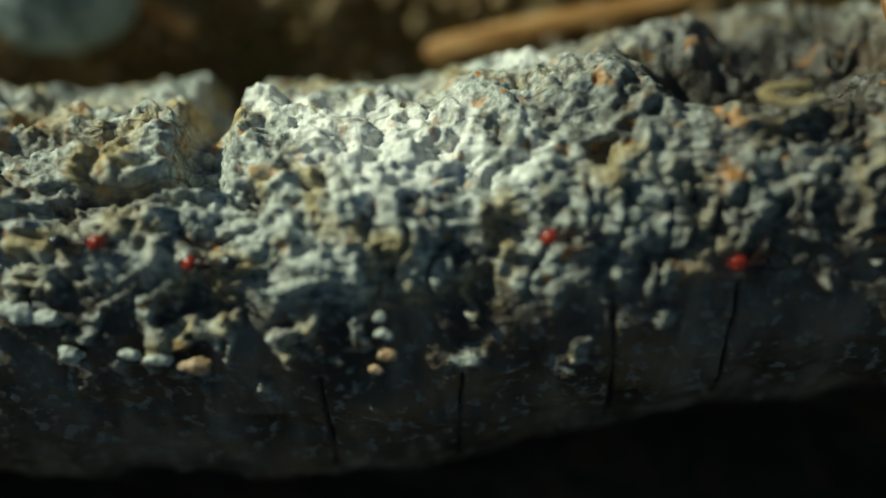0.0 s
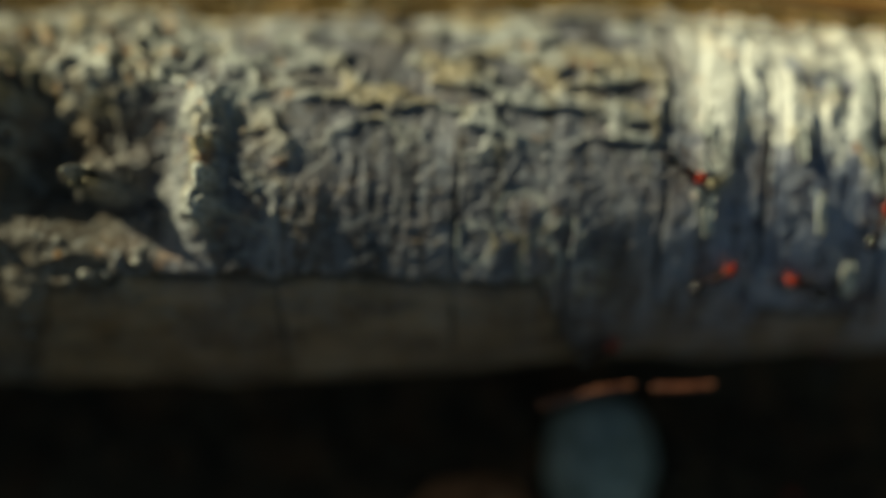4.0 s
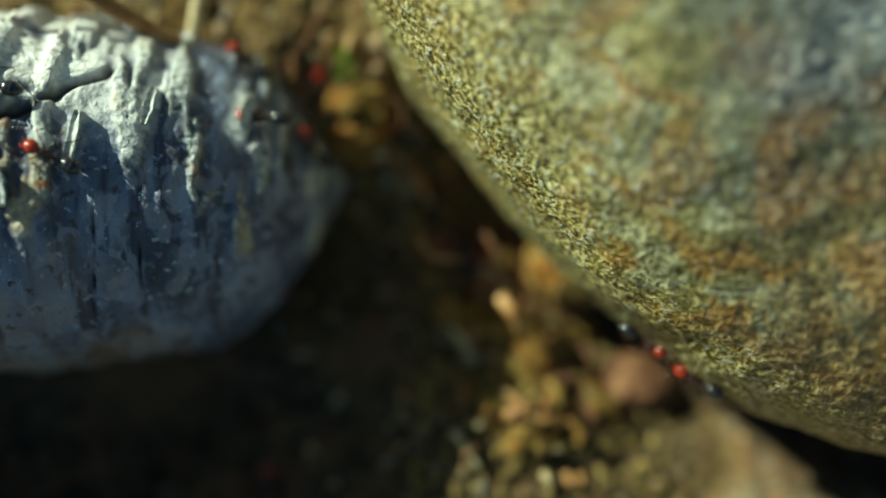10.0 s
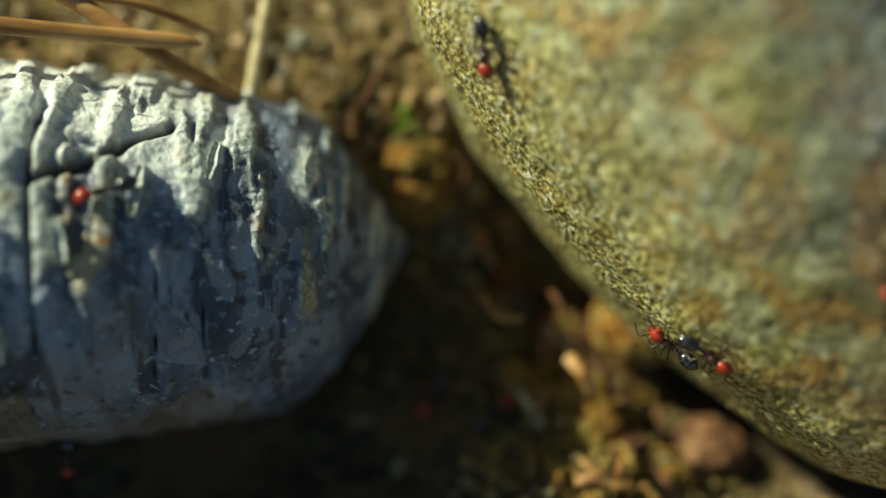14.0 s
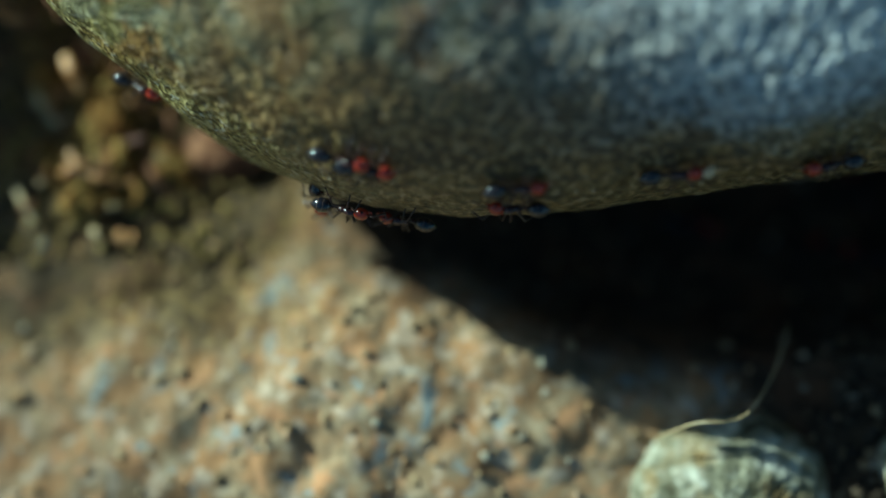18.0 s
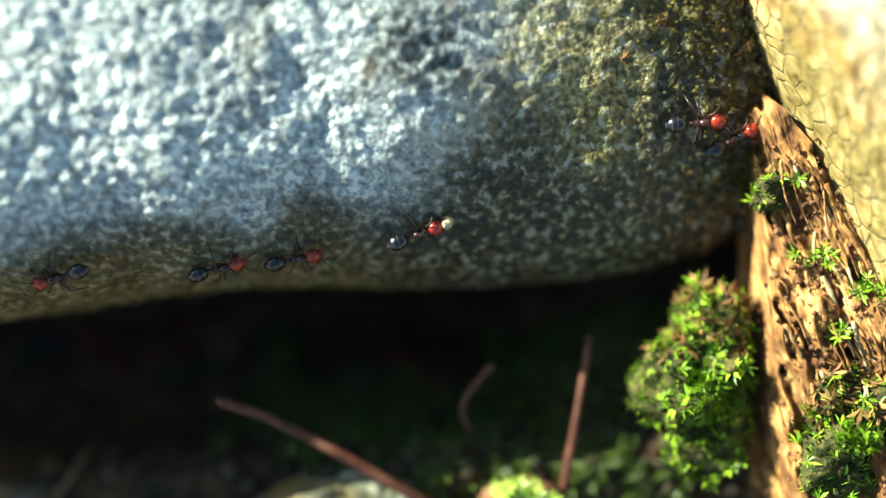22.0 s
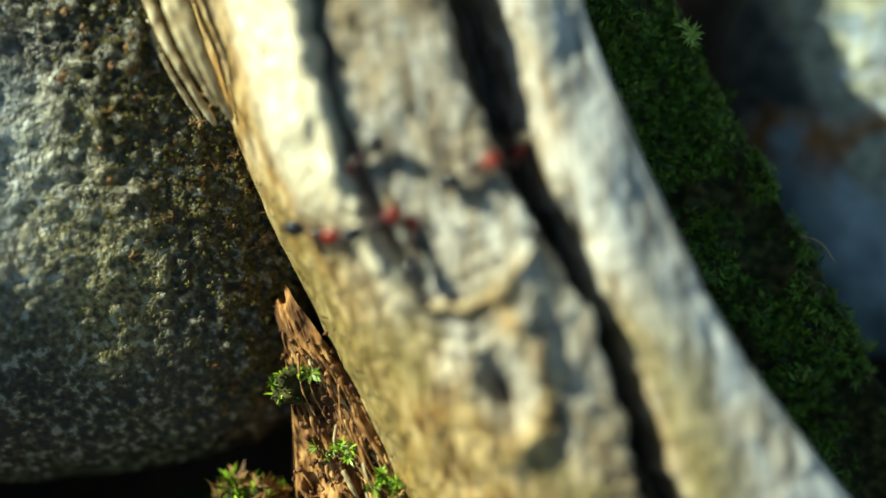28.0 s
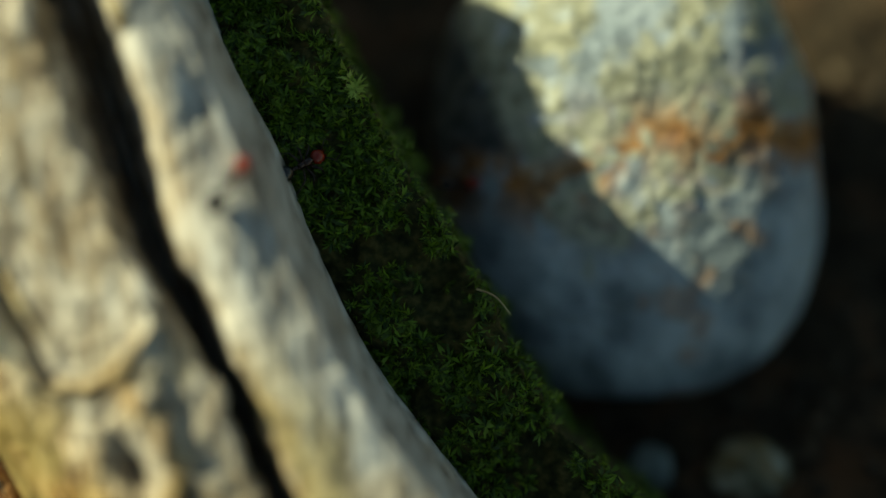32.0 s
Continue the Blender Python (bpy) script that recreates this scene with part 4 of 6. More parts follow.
# ---- the weathered stem ----
def build_stem():
    n, m = 640, 420
    v = np.linspace(58, -50, n)[:, None] * np.ones((1, m))
    a = np.linspace(0, 2 * np.pi, m, endpoint=False)[None] * np.ones((n, 1))
    left = along(-v, (-62, 228), (-20.6, 238.7), (-13, 241), (-5, 244.4), (8, 250), (17.6, 254.3), (62, 276))
    right = along(-v, (-62, 250), (-22, 262), (-15.6, 264.4), (-7.4, 267), (0.5, 270.7), (9.7, 277), (19, 283.5), (62, 306))
    c, hw = (left + right) / 2, (right - left) / 2
    s = np.sign(np.cos(a)) * np.abs(np.cos(a)) ** 0.8
    up = np.sin(a)
    x = c + hw * s
    w = 0.5 + np.where(up > 0, 10.5, 11) * np.sign(up) * np.abs(up) ** 0.55
    w = w - 1.5 * step(-0.3, -1, s) * (up > 0) - 13 * step(26, 46, v)
    crack_s = along(-v, (-62, 0.2), (-24, 0.42), (-12, 0.36), (-5, 0.36), (3.4, 0.3), (9.5, 0.14), (30, 0.2), (62, 0.2))
    # the side ridge keeps level almost to its outer edge
    level = step(crack_s + 0.02, crack_s + 0.25, s) * step(1.0, 0.86, s) * (up > 0) * step(30, 24, v)
    w = w + level * (10.4 + 0.5 * s - w)
    p = np.stack([x, v, w], -1)
    wob = rough(p / 5, 3, 9)
    wide = along(-v, (-62, 1.5), (-24, 1.7), (-14, 1.5), (-8, 1.1), (-4, 0.7), (0, 0.6), (8, 0.9), (62, 1.2))
    gap = np.exp(-((((s - crack_s) * hw + 1.1 * wob + 0.5 * rough(p / 1.4, 3, 39)) / wide) ** 2) ** 2) * (up > 0)
    groove_s = along(-v, (-62, -0.3), (-20, -0.33), (-14, -0.39), (-8.6, -0.42), (-3.8, -0.38), (2, -0.3), (10, -0.2), (62, -0.1))
    off = (s - groove_s) * hw + 0.5 * rough(p / 2.5, 3, 12) + 0.35 * rough(p / 0.9, 2, 13)
    groove = np.exp(-((off / 0.36) ** 2)) * (up > 0) * step(2.5, 5, v)
    swell = np.exp(-(((off + 1.1) / 0.9) ** 2)) * (up > 0) * step(1, 4, v) * (0.65 + 0.9 * billow(p / 1.6, 53))
    knot = np.exp(-(((x - 256.6 + 0.3 * (v + 2.4) + 0.6 * wob) / 0.8) ** 2) - ((v + 2.4 + wob) / 1.8) ** 2) * (up > 0)
    collar = np.exp(-((np.hypot((x - 256.8) / 1.0, (v + 2.6) / 1.6) - 2.1 + 0.5 * wob) ** 2) / 0.5) * (up > 0) * (0.25 + 0.75 * step(-0.8, 0.8, x - 256.9 + wob))
    # folded grain that runs round the top of the knot
    cup = v - 1.9 - 0.2 * (x - 254.4 + 0.5 * wob) ** 2 - 0.7 * rough(p / 2, 3, 21)
    within = step(248.6, 250, x) * step(259, 257.6, x) * (up > 0)
    brim = np.exp(-((cup / 0.55) ** 2)) * within
    pleats = np.cos(cup * 5.5) * np.exp(-((cup / 2.6) ** 2)) * within
    bulb = np.exp(-(((x - 257.6) / 1.5) ** 2) - ((v - 2.6) / 1.8) ** 2) * (up > 0)
    run = x + 0.48 * v
    warp = 0.5 * rough(p / 9, 2, 33)
    fibre = rough(np.stack([(run + warp) / 0.9, v / 8, w / 2], -1), 5, 14)
    lines = soft(np.stack([(run + warp) / 1.5, v / 10, w / 5], -1), 18)
    thin = soft(np.stack([(run + warp) / 0.8, v / 6, w / 5], -1), 28)
    seams = np.maximum(step(0.09, 0.0, np.abs(lines)), 0.7 * step(0.1, 0.0, np.abs(thin))) * step(-0.25, 0.1, rough(p / 3, 3, 19)) * (up > 0)
    one, two, tag = cells(np.stack([(run + warp) / 0.75, v / 1.9, w / 2], -1), 88)
    middle = step(groove_s, groove_s + 0.1, s) * step(crack_s + 0.35, crack_s + 0.15, s) * (up > 0)
    crackle = step(0.15, 0.03, two - one) * (0.25 + 0.75 * middle) * step(-0.1, 0.15, rough(p / 3.5, 3, 29) + 0.1 * middle) * step(crack_s + 0.3, crack_s, s)
    folds = np.sin(off * 9 + 1.5 * wob) * step(0.1, 0.5, off) * step(3.6, 1.5, off) * step(15, 8, v) * step(0, 3, v) * (up > 0)
    plate = step(0.1, -0.4, off) * step(6, 11, v + 2 * wob) * step(-0.84, -0.7, s) * (up > 0)
    seams = np.maximum(seams * 0.5 * step(crack_s + 0.2, crack_s, s), crackle)
    lean = np.clip((s - groove_s) / np.maximum(crack_s - groove_s, 0.1), 0, 1) * step(crack_s + 0.03, crack_s - 0.03, s) * (up > 0) * step(-10, 0, v)
    d = 0.8 * lean + 0.9 * step(crack_s + 0.04, crack_s + 0.2, s) * step(0.95, 0.6, s) * (up > 0) + 0.14 * (tag - 0.5) * middle + 0.13 * folds + 0.5 * plate + 0.09 * fibre + 0.07 * rough(np.stack([(run + warp) / 0.35, v / 3, w / 1], -1), 3, 24) + 0.9 * rough(p / 7, 3, 15) - 4.5 * gap - 1.0 * groove + 0.6 * swell + 0.55 * brim + 0.14 * pleats + 0.7 * bulb - 1.3 * knot + (0.2 + 0.6 * billow(p / 1.3, 59)) * collar - 0.15 * seams + 0.3 * rough(np.stack([run / 1.5, v / 4, w / 3], -1), 3, 58) * step(3, -2, v) * step(crack_s + 0.05, crack_s - 0.2, s) + 0.15 * rough(p / 0.8, 2, 16)
    p = p + np.stack([s * 0.5, 0 * s, np.abs(up) ** 0.5 * np.sign(up)], -1) * d[..., None]
    patch = rough(p / 6, 3, 46)
    warm = np.clip(step(0.15, -0.5, s - groove_s) + 0.8 * collar + 0.6 * step(0, -8, v) * step(crack_s + 0.5, crack_s, s), 0, 1) * step(-0.5, 0.1, patch + 0.3)
    warm = np.maximum(warm, 0.7 * step(-0.1, 0.3, patch) * step(7, 0, v) * step(crack_s + 0.02, crack_s - 0.1, s))
    warm = np.maximum(warm, 0.55 * step(0.1, 0.4, patch) * step(crack_s, crack_s + 0.15, s) * step(8, 0, v))
    cream = np.maximum(plate * step(-0.4, 0.0, patch), step(-0.35, -0.5, s + 0.15 * patch) * step(-0.82, -0.68, s) * step(7.5, 11.5, v + 3 * patch) * (up > 0))
    cream = np.maximum(cream, swell * step(-1, 6, v))
    warm = np.maximum(warm, 0.9 * brim)
    olive = np.maximum(step(-0.72, -0.9, s + 0.1 * patch) * 0.55 * step(12, 4, v), 0.65 * step(-0.05, 0.25, rough(p / 4, 3, 67)) * step(6, -2, v) * step(crack_s, crack_s - 0.1, s))
    olive = np.maximum(olive, 0.7 * step(crack_s + 0.05, crack_s + 0.12, s) * step(crack_s + 0.42, crack_s + 0.25, s + 0.15 * patch) * step(6, -3, v))
    split = np.maximum(0.85 * gap, np.maximum(groove * 0.8, np.maximum(seams * 0.4, knot * 0.8)))
    silver = 0.55 * step(crack_s + 0.05, crack_s + 0.35, s + 0.15 * patch)
    net = step(crack_s + 0.02, crack_s - 0.05, s)
    stem = tagged(new("weathered_stem"), "sun-bleached split wooden stem with a deep dark crack", "stem")
    verts = lay(p).reshape(-1, 3)
    stem.location = (0.26, 0.0, verts[:, 2].min())
    quads = sheet_quads(n, m, True)
    beyond = (s > crack_s).reshape(-1)[quads[:, 0]]
    for name, pick, label in (("main_ridge", ~beyond, "broad warm grey ridge with a knot"), ("side_ridge", beyond, "narrow silvery ridge beyond the crack")):
        mine = quads[pick]
        used, again = np.unique(mine, return_inverse=True)
        solid(name, verts[used], again.reshape(-1, 4), WOOD, stem, label, **{k: q.reshape(-1)[used] for k, q in (("warm", warm), ("cream", cream), ("olive", olive), ("split", split), ("net", net), ("silver", silver))})
    rod("bark_curl", WOOD_PLAIN, ((256.8, 26, 10.4), (257.3, 22.8, 11.2), (257.8, 21.4, 11.4), (258.3, 20.9, 10.6)), 0.45, "", "", 0.9, 0.8, 9, stem, 12, 0.35)
    for k, (line, r) in enumerate((
        (((233.2, 27, 3.4), (235.8, 21.6, 4.4), (237.6, 17.2, 5.0), (239.4, 13.8, 4.2)), 0.42), (((235.4, 25, 4.8), (236.9, 20.6, 5.6), (238.4, 17.2, 5.8), (240.3, 13.6, 4.8)), 0.5),
        (((236.8, 26, 6.2), (238.4, 20.4, 6.8), (239.4, 17.4, 6.6), (240.6, 14.6, 5.4)), 0.65), (((238.0, 24, 7.4), (239.4, 19.5, 7.6), (240.6, 16.0, 6.8), (241.4, 13.8, 5.4)), 0.55),
        (((234.2, 21.6, 3.2), (236.0, 18.0, 3.8), (238.4, 14.6, 3.6)), 0.22), (((250.6, 8.6, 10.6), (251.6, 6.6, 11.0), (252.6, 5.2, 10.9), (253.8, 3.9, 10.6)), 0.26))):
        rod("splinter", WOOD_PLAIN, line, r, "", "", 0.35, 0.6, 19 + 3 * k, stem, 12, 0.12)
    return stem


# ---- rods: needles, stalks, splinters ----
def rod(name, mat, points, radius, label, category, taper=0.6, flat=1.0, seed=0, parent=None, sides=10, rough_mm=0.0):
    """A bent rod through points of the plan."""
    pts = np.array(points, float)
    t = np.linspace(0, len(pts) - 1, max(24, 16 * len(pts)))
    c = np.stack([along(t, *[(i, p[k]) for i, p in enumerate(pts)]) for k in range(3)], -1)
    d = np.gradient(c, axis=0)
    d /= np.linalg.norm(d, axis=1, keepdims=True)
    side = np.cross(d, (0, 0, 1.0))
    side /= np.linalg.norm(side, axis=1, keepdims=True)
    up = np.cross(side, d)
    a = np.linspace(0, 2 * np.pi, sides, endpoint=False)
    u = t / t[-1]
    r = radius * (1 - (1 - taper) * u) * np.sqrt(np.clip(1 - np.abs(2 * u - 1) ** 24, 0.02, 1))
    ring = side[:, None] * np.cos(a)[None, :, None] + up[:, None] * np.sin(a)[None, :, None] * flat
    q = c[:, None] + ring * r[:, None, None]
    if rough_mm:
        q = q + ring * (rough_mm * rough(q / 0.7, 3, seed))[..., None]
    ob = solid(name, lay(q).reshape(-1, 3), sheet_quads(len(t), sides, True), mat, parent)
    return tagged(ob, label, category) if parent is None else ob


def build_litter():
    rod("pine_needle", NEEDLE, ((76, 21, -2), (95, 20, -1), (108, 19, -2.2), (120.6, 18.6, -4)), 0.62, "dry orange-brown pine needle lying along the branch", "needle", 0.9, 0.7)
    rod("pine_needle", NEEDLE, ((106, 24, -5), (112.3, 21.3, -4), (119, 17.2, -4.5), (123, 15.5, -6.5)), 0.6, "dry orange pine needle crossing behind the branch", "needle", 0.9, 0.7)
    rod("pine_needle", NEEDLE, ((100, 23.4, -5), (108, 21.9, -3.5), (116, 21.2, -4), (122, 19.5, -6)), 0.45, "thin dry brown pine needle behind the branch", "needle", 0.7, 0.7)
    rod("dry_stalk", STRAW, ((123.2, 14.6, -9), (124, 19, -8), (125, 25, -8)), 0.55, "pale dry stalk leaning up behind the branch", "stalk", 0.9)
    rod("pine_needle", NEEDLE, ((2, 11.3, -9), (9, 13, -8), (20, 15.2, -7), (28, 17, -7)), 0.9, "broad dry orange leaf strip on the soil", "needle", 0.7, 0.35)
    rod("pine_needle", NEEDLE, ((-22, 16, -9), (-18, 14.2, -8.5), (-15.5, 12.6, -9)), 0.8, "short dry orange leaf strip on the soil", "needle", 0.8, 0.4)
    rod("pine_needle", NEEDLE, ((30.5, 18, 4), (31, 12, 6.5), (32.4, 7.8, 6.2)), 0.5, "dry orange needle leaning on the branch", "needle", 0.6)
    rod("dry_stalk", RED_NEEDLE, ((88.6, -11.4, 0.5), (92, -10, 1.2), (95.5, -9.2, 1)), 0.36, "short red-brown dry stalk against the branch", "stalk", 0.7)
    rod("dry_stalk", RED_NEEDLE, ((96.6, -9.4, 0.6), (99, -9.2, 0.8), (101.2, -8.9, 0.5)), 0.32, "broken red-brown dry stalk against the branch", "stalk", 0.8)
    rod("red_needle", RED_NEEDLE, ((208.2, -15.3, 0.2), (212, -16.8, -0.1), (218, -20.2, -0.6), (226, -25.6, -2), (232, -30, -3)), 0.34, "red-brown dry needle with a pale tip in the shade", "needle", 1.15)
    rod("dry_stalk", RED_NEEDLE, ((231, -22, -1.2), (232, -17, -1), (233, -11.5, -1.5)), 0.35, "thin dry stalk standing in shaded moss", "stalk", 0.7)
    rod("dry_stalk", RED_NEEDLE, ((226.5, -13.5, -2), (224.5, -16, -1.5), (224.8, -18, -1.8)), 0.22, "thin brown stem in shaded moss", "stalk", 0.7)
    rod("dry_stalk", STRAW, ((188.2, -26.8, -2.0), (190.5, -25.6, -1.2), (193.6, -25.0, -1.2), (196.0, -22.6, -4), (197.6, -19.6, -7)), 0.1, "thin pale winding root beside the rock", "stalk", 0.6)
    rod("dry_stalk", NEEDLE, ((139.6, 2.6, -10.5), (140.6, 1.2, -10), (142.4, 1.0, -9.6)), 0.22, "curled brown stalk on the soil", "stalk", 0.7)
    rod("bark_chip", EARTH, ((146.0, 6.6, -8.4), (147.0, 5.6, -8.2), (147.8, 4.8, -8.6)), 0.35, "orange chip of bark on the soil", "chip", 0.8, 0.5)
    rod("bark_chip", EARTH, ((144.2, 3.0, -9), (144.9, 1.9, -8.8), (145.4, 0.9, -9)), 0.28, "small brown chip of bark on the soil", "chip", 0.7, 0.5)
    rng = np.random.RandomState(8)
    for k in range(54):
        t, turn, l = rng.rand(), rng.uniform(0, 6.28), rng.uniform(0.3, 1.6) if k % 4 else rng.uniform(1.4, 2.8)
        x, v = 132 + 20 * t + rng.normal(0, 2.5), 17 - 25 * t + rng.normal(0, 2.5)
        w = on_ground(x, v) + 0.5
        dx, dv = l * math.cos(turn), l * math.sin(turn)
        rod("bark_chip", (NEEDLE, EARTH, RED_NEEDLE)[k % 3], ((x - dx, v - dv, w), (x + rng.normal(0, 0.3), v + rng.normal(0, 0.3), w + 0.5), (x + dx, v + dv, w + rng.uniform(-0.3, 0.8))), rng.uniform(0.1, 0.3), "small orange-brown chip of bark among soil clods", "chip", 0.6, 0.5, k)
    for k in range(46):
        turn, l = rng.uniform(0, 6.28), rng.uniform(0.25, 0.9) if k % 5 else rng.uniform(1.0, 2.0)
        x, v = rng.uniform(142.5, 153), rng.uniform(-15, 1)
        w = on_ground(x, v) + 0.6
        dx, dv = l * math.cos(turn), l * math.sin(turn)
        rod("leaf_fleck", (NEEDLE, STRAW, EARTH)[k % 3], ((x - dx, v - dv, w), (x, v, w + 0.6), (x + dx, v + dv, w + rng.uniform(-0.2, 0.9))), rng.uniform(0.15, 0.4), "small golden-brown fleck of dead leaf on the soil mound", "leaf", 0.6, 0.4, k)
    rod("leaf_fleck", NEEDLE, ((145.4, -1.6, -9.2), (146.2, -2.8, -8.4), (147.0, -4.2, -8.8)), 0.5, "bright orange fleck of dead leaf on the soil mound", "leaf", 0.8, 0.5, 3)
    rod("dry_stalk", STRAW, ((276.3, 5.6, 1.2), (277.4, 5, 2.0), (278.3, 3.8, 1.6)), 0.07, "fine pale stalk over the moss", "stalk", 0.6)


WOOD_PLAIN = speckled("splintered wood", (0.25, 0.17, 0.08), (0.48, 0.37, 0.2), (0.7, 0.59, 0.38), 1300, 0.65, bump_mm=0.25, stretch=(1, 0.25, 1))


def build_blob(name, mat, cx, cv, cw, rx, rv, rw, amp, size, seed, label, category, n=110, m=170, square=1.0, turn=0.0, paint=None):
    """A rounded stone or mound with uneven relief."""
    t, a = np.meshgrid(np.linspace(0.0005, np.pi - 0.0005, n), np.linspace(0, 2 * np.pi, m, endpoint=False), indexing="ij")
    d = np.stack([np.sin(t) * np.cos(a), np.sin(t) * np.sin(a), np.cos(t)], -1)
    e = np.sign(d) * np.abs(d) ** square
    c, s = math.cos(radians(turn)), math.sin(radians(turn))
    q = e * (rx, rv, rw)
    p = np.stack([q[..., 0] * c - q[..., 1] * s, q[..., 0] * s + q[..., 1] * c, q[..., 2]], -1) + (cx, cv, cw)
    p = p + d * (amp * rough(p / size, 4, seed) + 0.2 * amp * rough(p / (size / 7), 3, seed + 5))[..., None]
    ob = solid(name, lay(p).reshape(-1, 3), sheet_quads(n, m, True), mat, **(paint(p, d) if paint else {}))
    return tagged(ob, label, category)


def rock_paint(p, d):
    patch = rough(p / 3.0, 4, 71)
    x, v = p[..., 0], p[..., 1]
    edge = along(x, (275, 17), (280, 15), (283, 9.5), (286, 7.8), (288.5, 10), (291, 8.5), (295, 10.5), (300, 15), (305, 16))
    upper = step(-1.2, 1.2, v - edge + 3.5 * patch + 1.5 * rough(p / 1.1, 3, 73))
    cream = upper * step(-0.32, -0.08, patch) * step(-0.45, -0.1, rough(p / 1.3, 3, 79))
    band = v - along(x, (276, 14), (282, 13.2), (286, 13), (289.5, 15.4), (294, 14.6), (302, 14.5)) + 3 * patch
    rust = np.maximum(np.exp(-((band / 3.0) ** 2)) * step(-0.35, 0.0, rough(p / 1.5, 3, 81)), 0.5 * step(0.2, 0.4, rough(p / 4, 4, 83)))
    cream = cream * (1 - 0.85 * rust)
    # darker tone over the upper left of the rock
    dark_corner = 0.9 * step(1, -1, x - 280.2 + 0.25 * (v - 16) + patch) * step(-1, 1, v - 14.6 + 2 * patch)
    return {"cream": cream, "rust": rust, "dark_corner": dark_corner}


# ---- moss ----
def shoot(seed, blades=8, long=1.0, rise=0.7):
    """One moss shoot of unit length: a star of bent pointed blades."""
    r = np.random.RandomState(seed)
    verts, quads = [], []
    for k in range(blades):
        a = 2 * np.pi * k / blades + r.rand() * 0.5
        l, z, h = long * (0.7 + 0.5 * r.rand()), rise * (0.4 + 0.8 * r.rand()), 0.1 + 0.05 * r.rand()
        o, s = np.array([math.cos(a), math.sin(a), 0]), np.array([-math.sin(a), math.cos(a), 0])
        up = np.array([0, 0, 1.0])
        b = len(verts)
        verts += [o * 0.02, o * l * 0.5 + s * h + up * z * 0.75, o * l + up * z, o * l * 0.5 - s * h + up * z * 0.75]
        quads.append((b, b + 1, b + 2, b + 3))
    return np.array(verts), np.array(quads)


def on_mesh(ob, count, rng, keep=None):
    """Scattered places and normals on an object's surface, where keep(plan points) allows it."""
    me = ob.data
    co = np.empty(len(me.vertices) * 3, np.float32)
    me.vertices.foreach_get("co", co)
    co = co.reshape(-1, 3) + np.array(ob.matrix_basis.translation)
    no = np.empty(len(me.vertices) * 3, np.float32)
    me.vertices.foreach_get("normal", no)
    no = no.reshape(-1, 3)
    x, y, z = (co * 1000).T
    z = z - LIFT
    plan = np.stack([x, y * SN + z * CS, -y * CS + z * SN], -1)
    fit = np.nonzero(keep(plan, no))[0] if keep else np.arange(len(co))
    pick = rng.choice(fit, count)
    return co[pick] + rng.randn(count, 3) * 0.00025, no[pick]


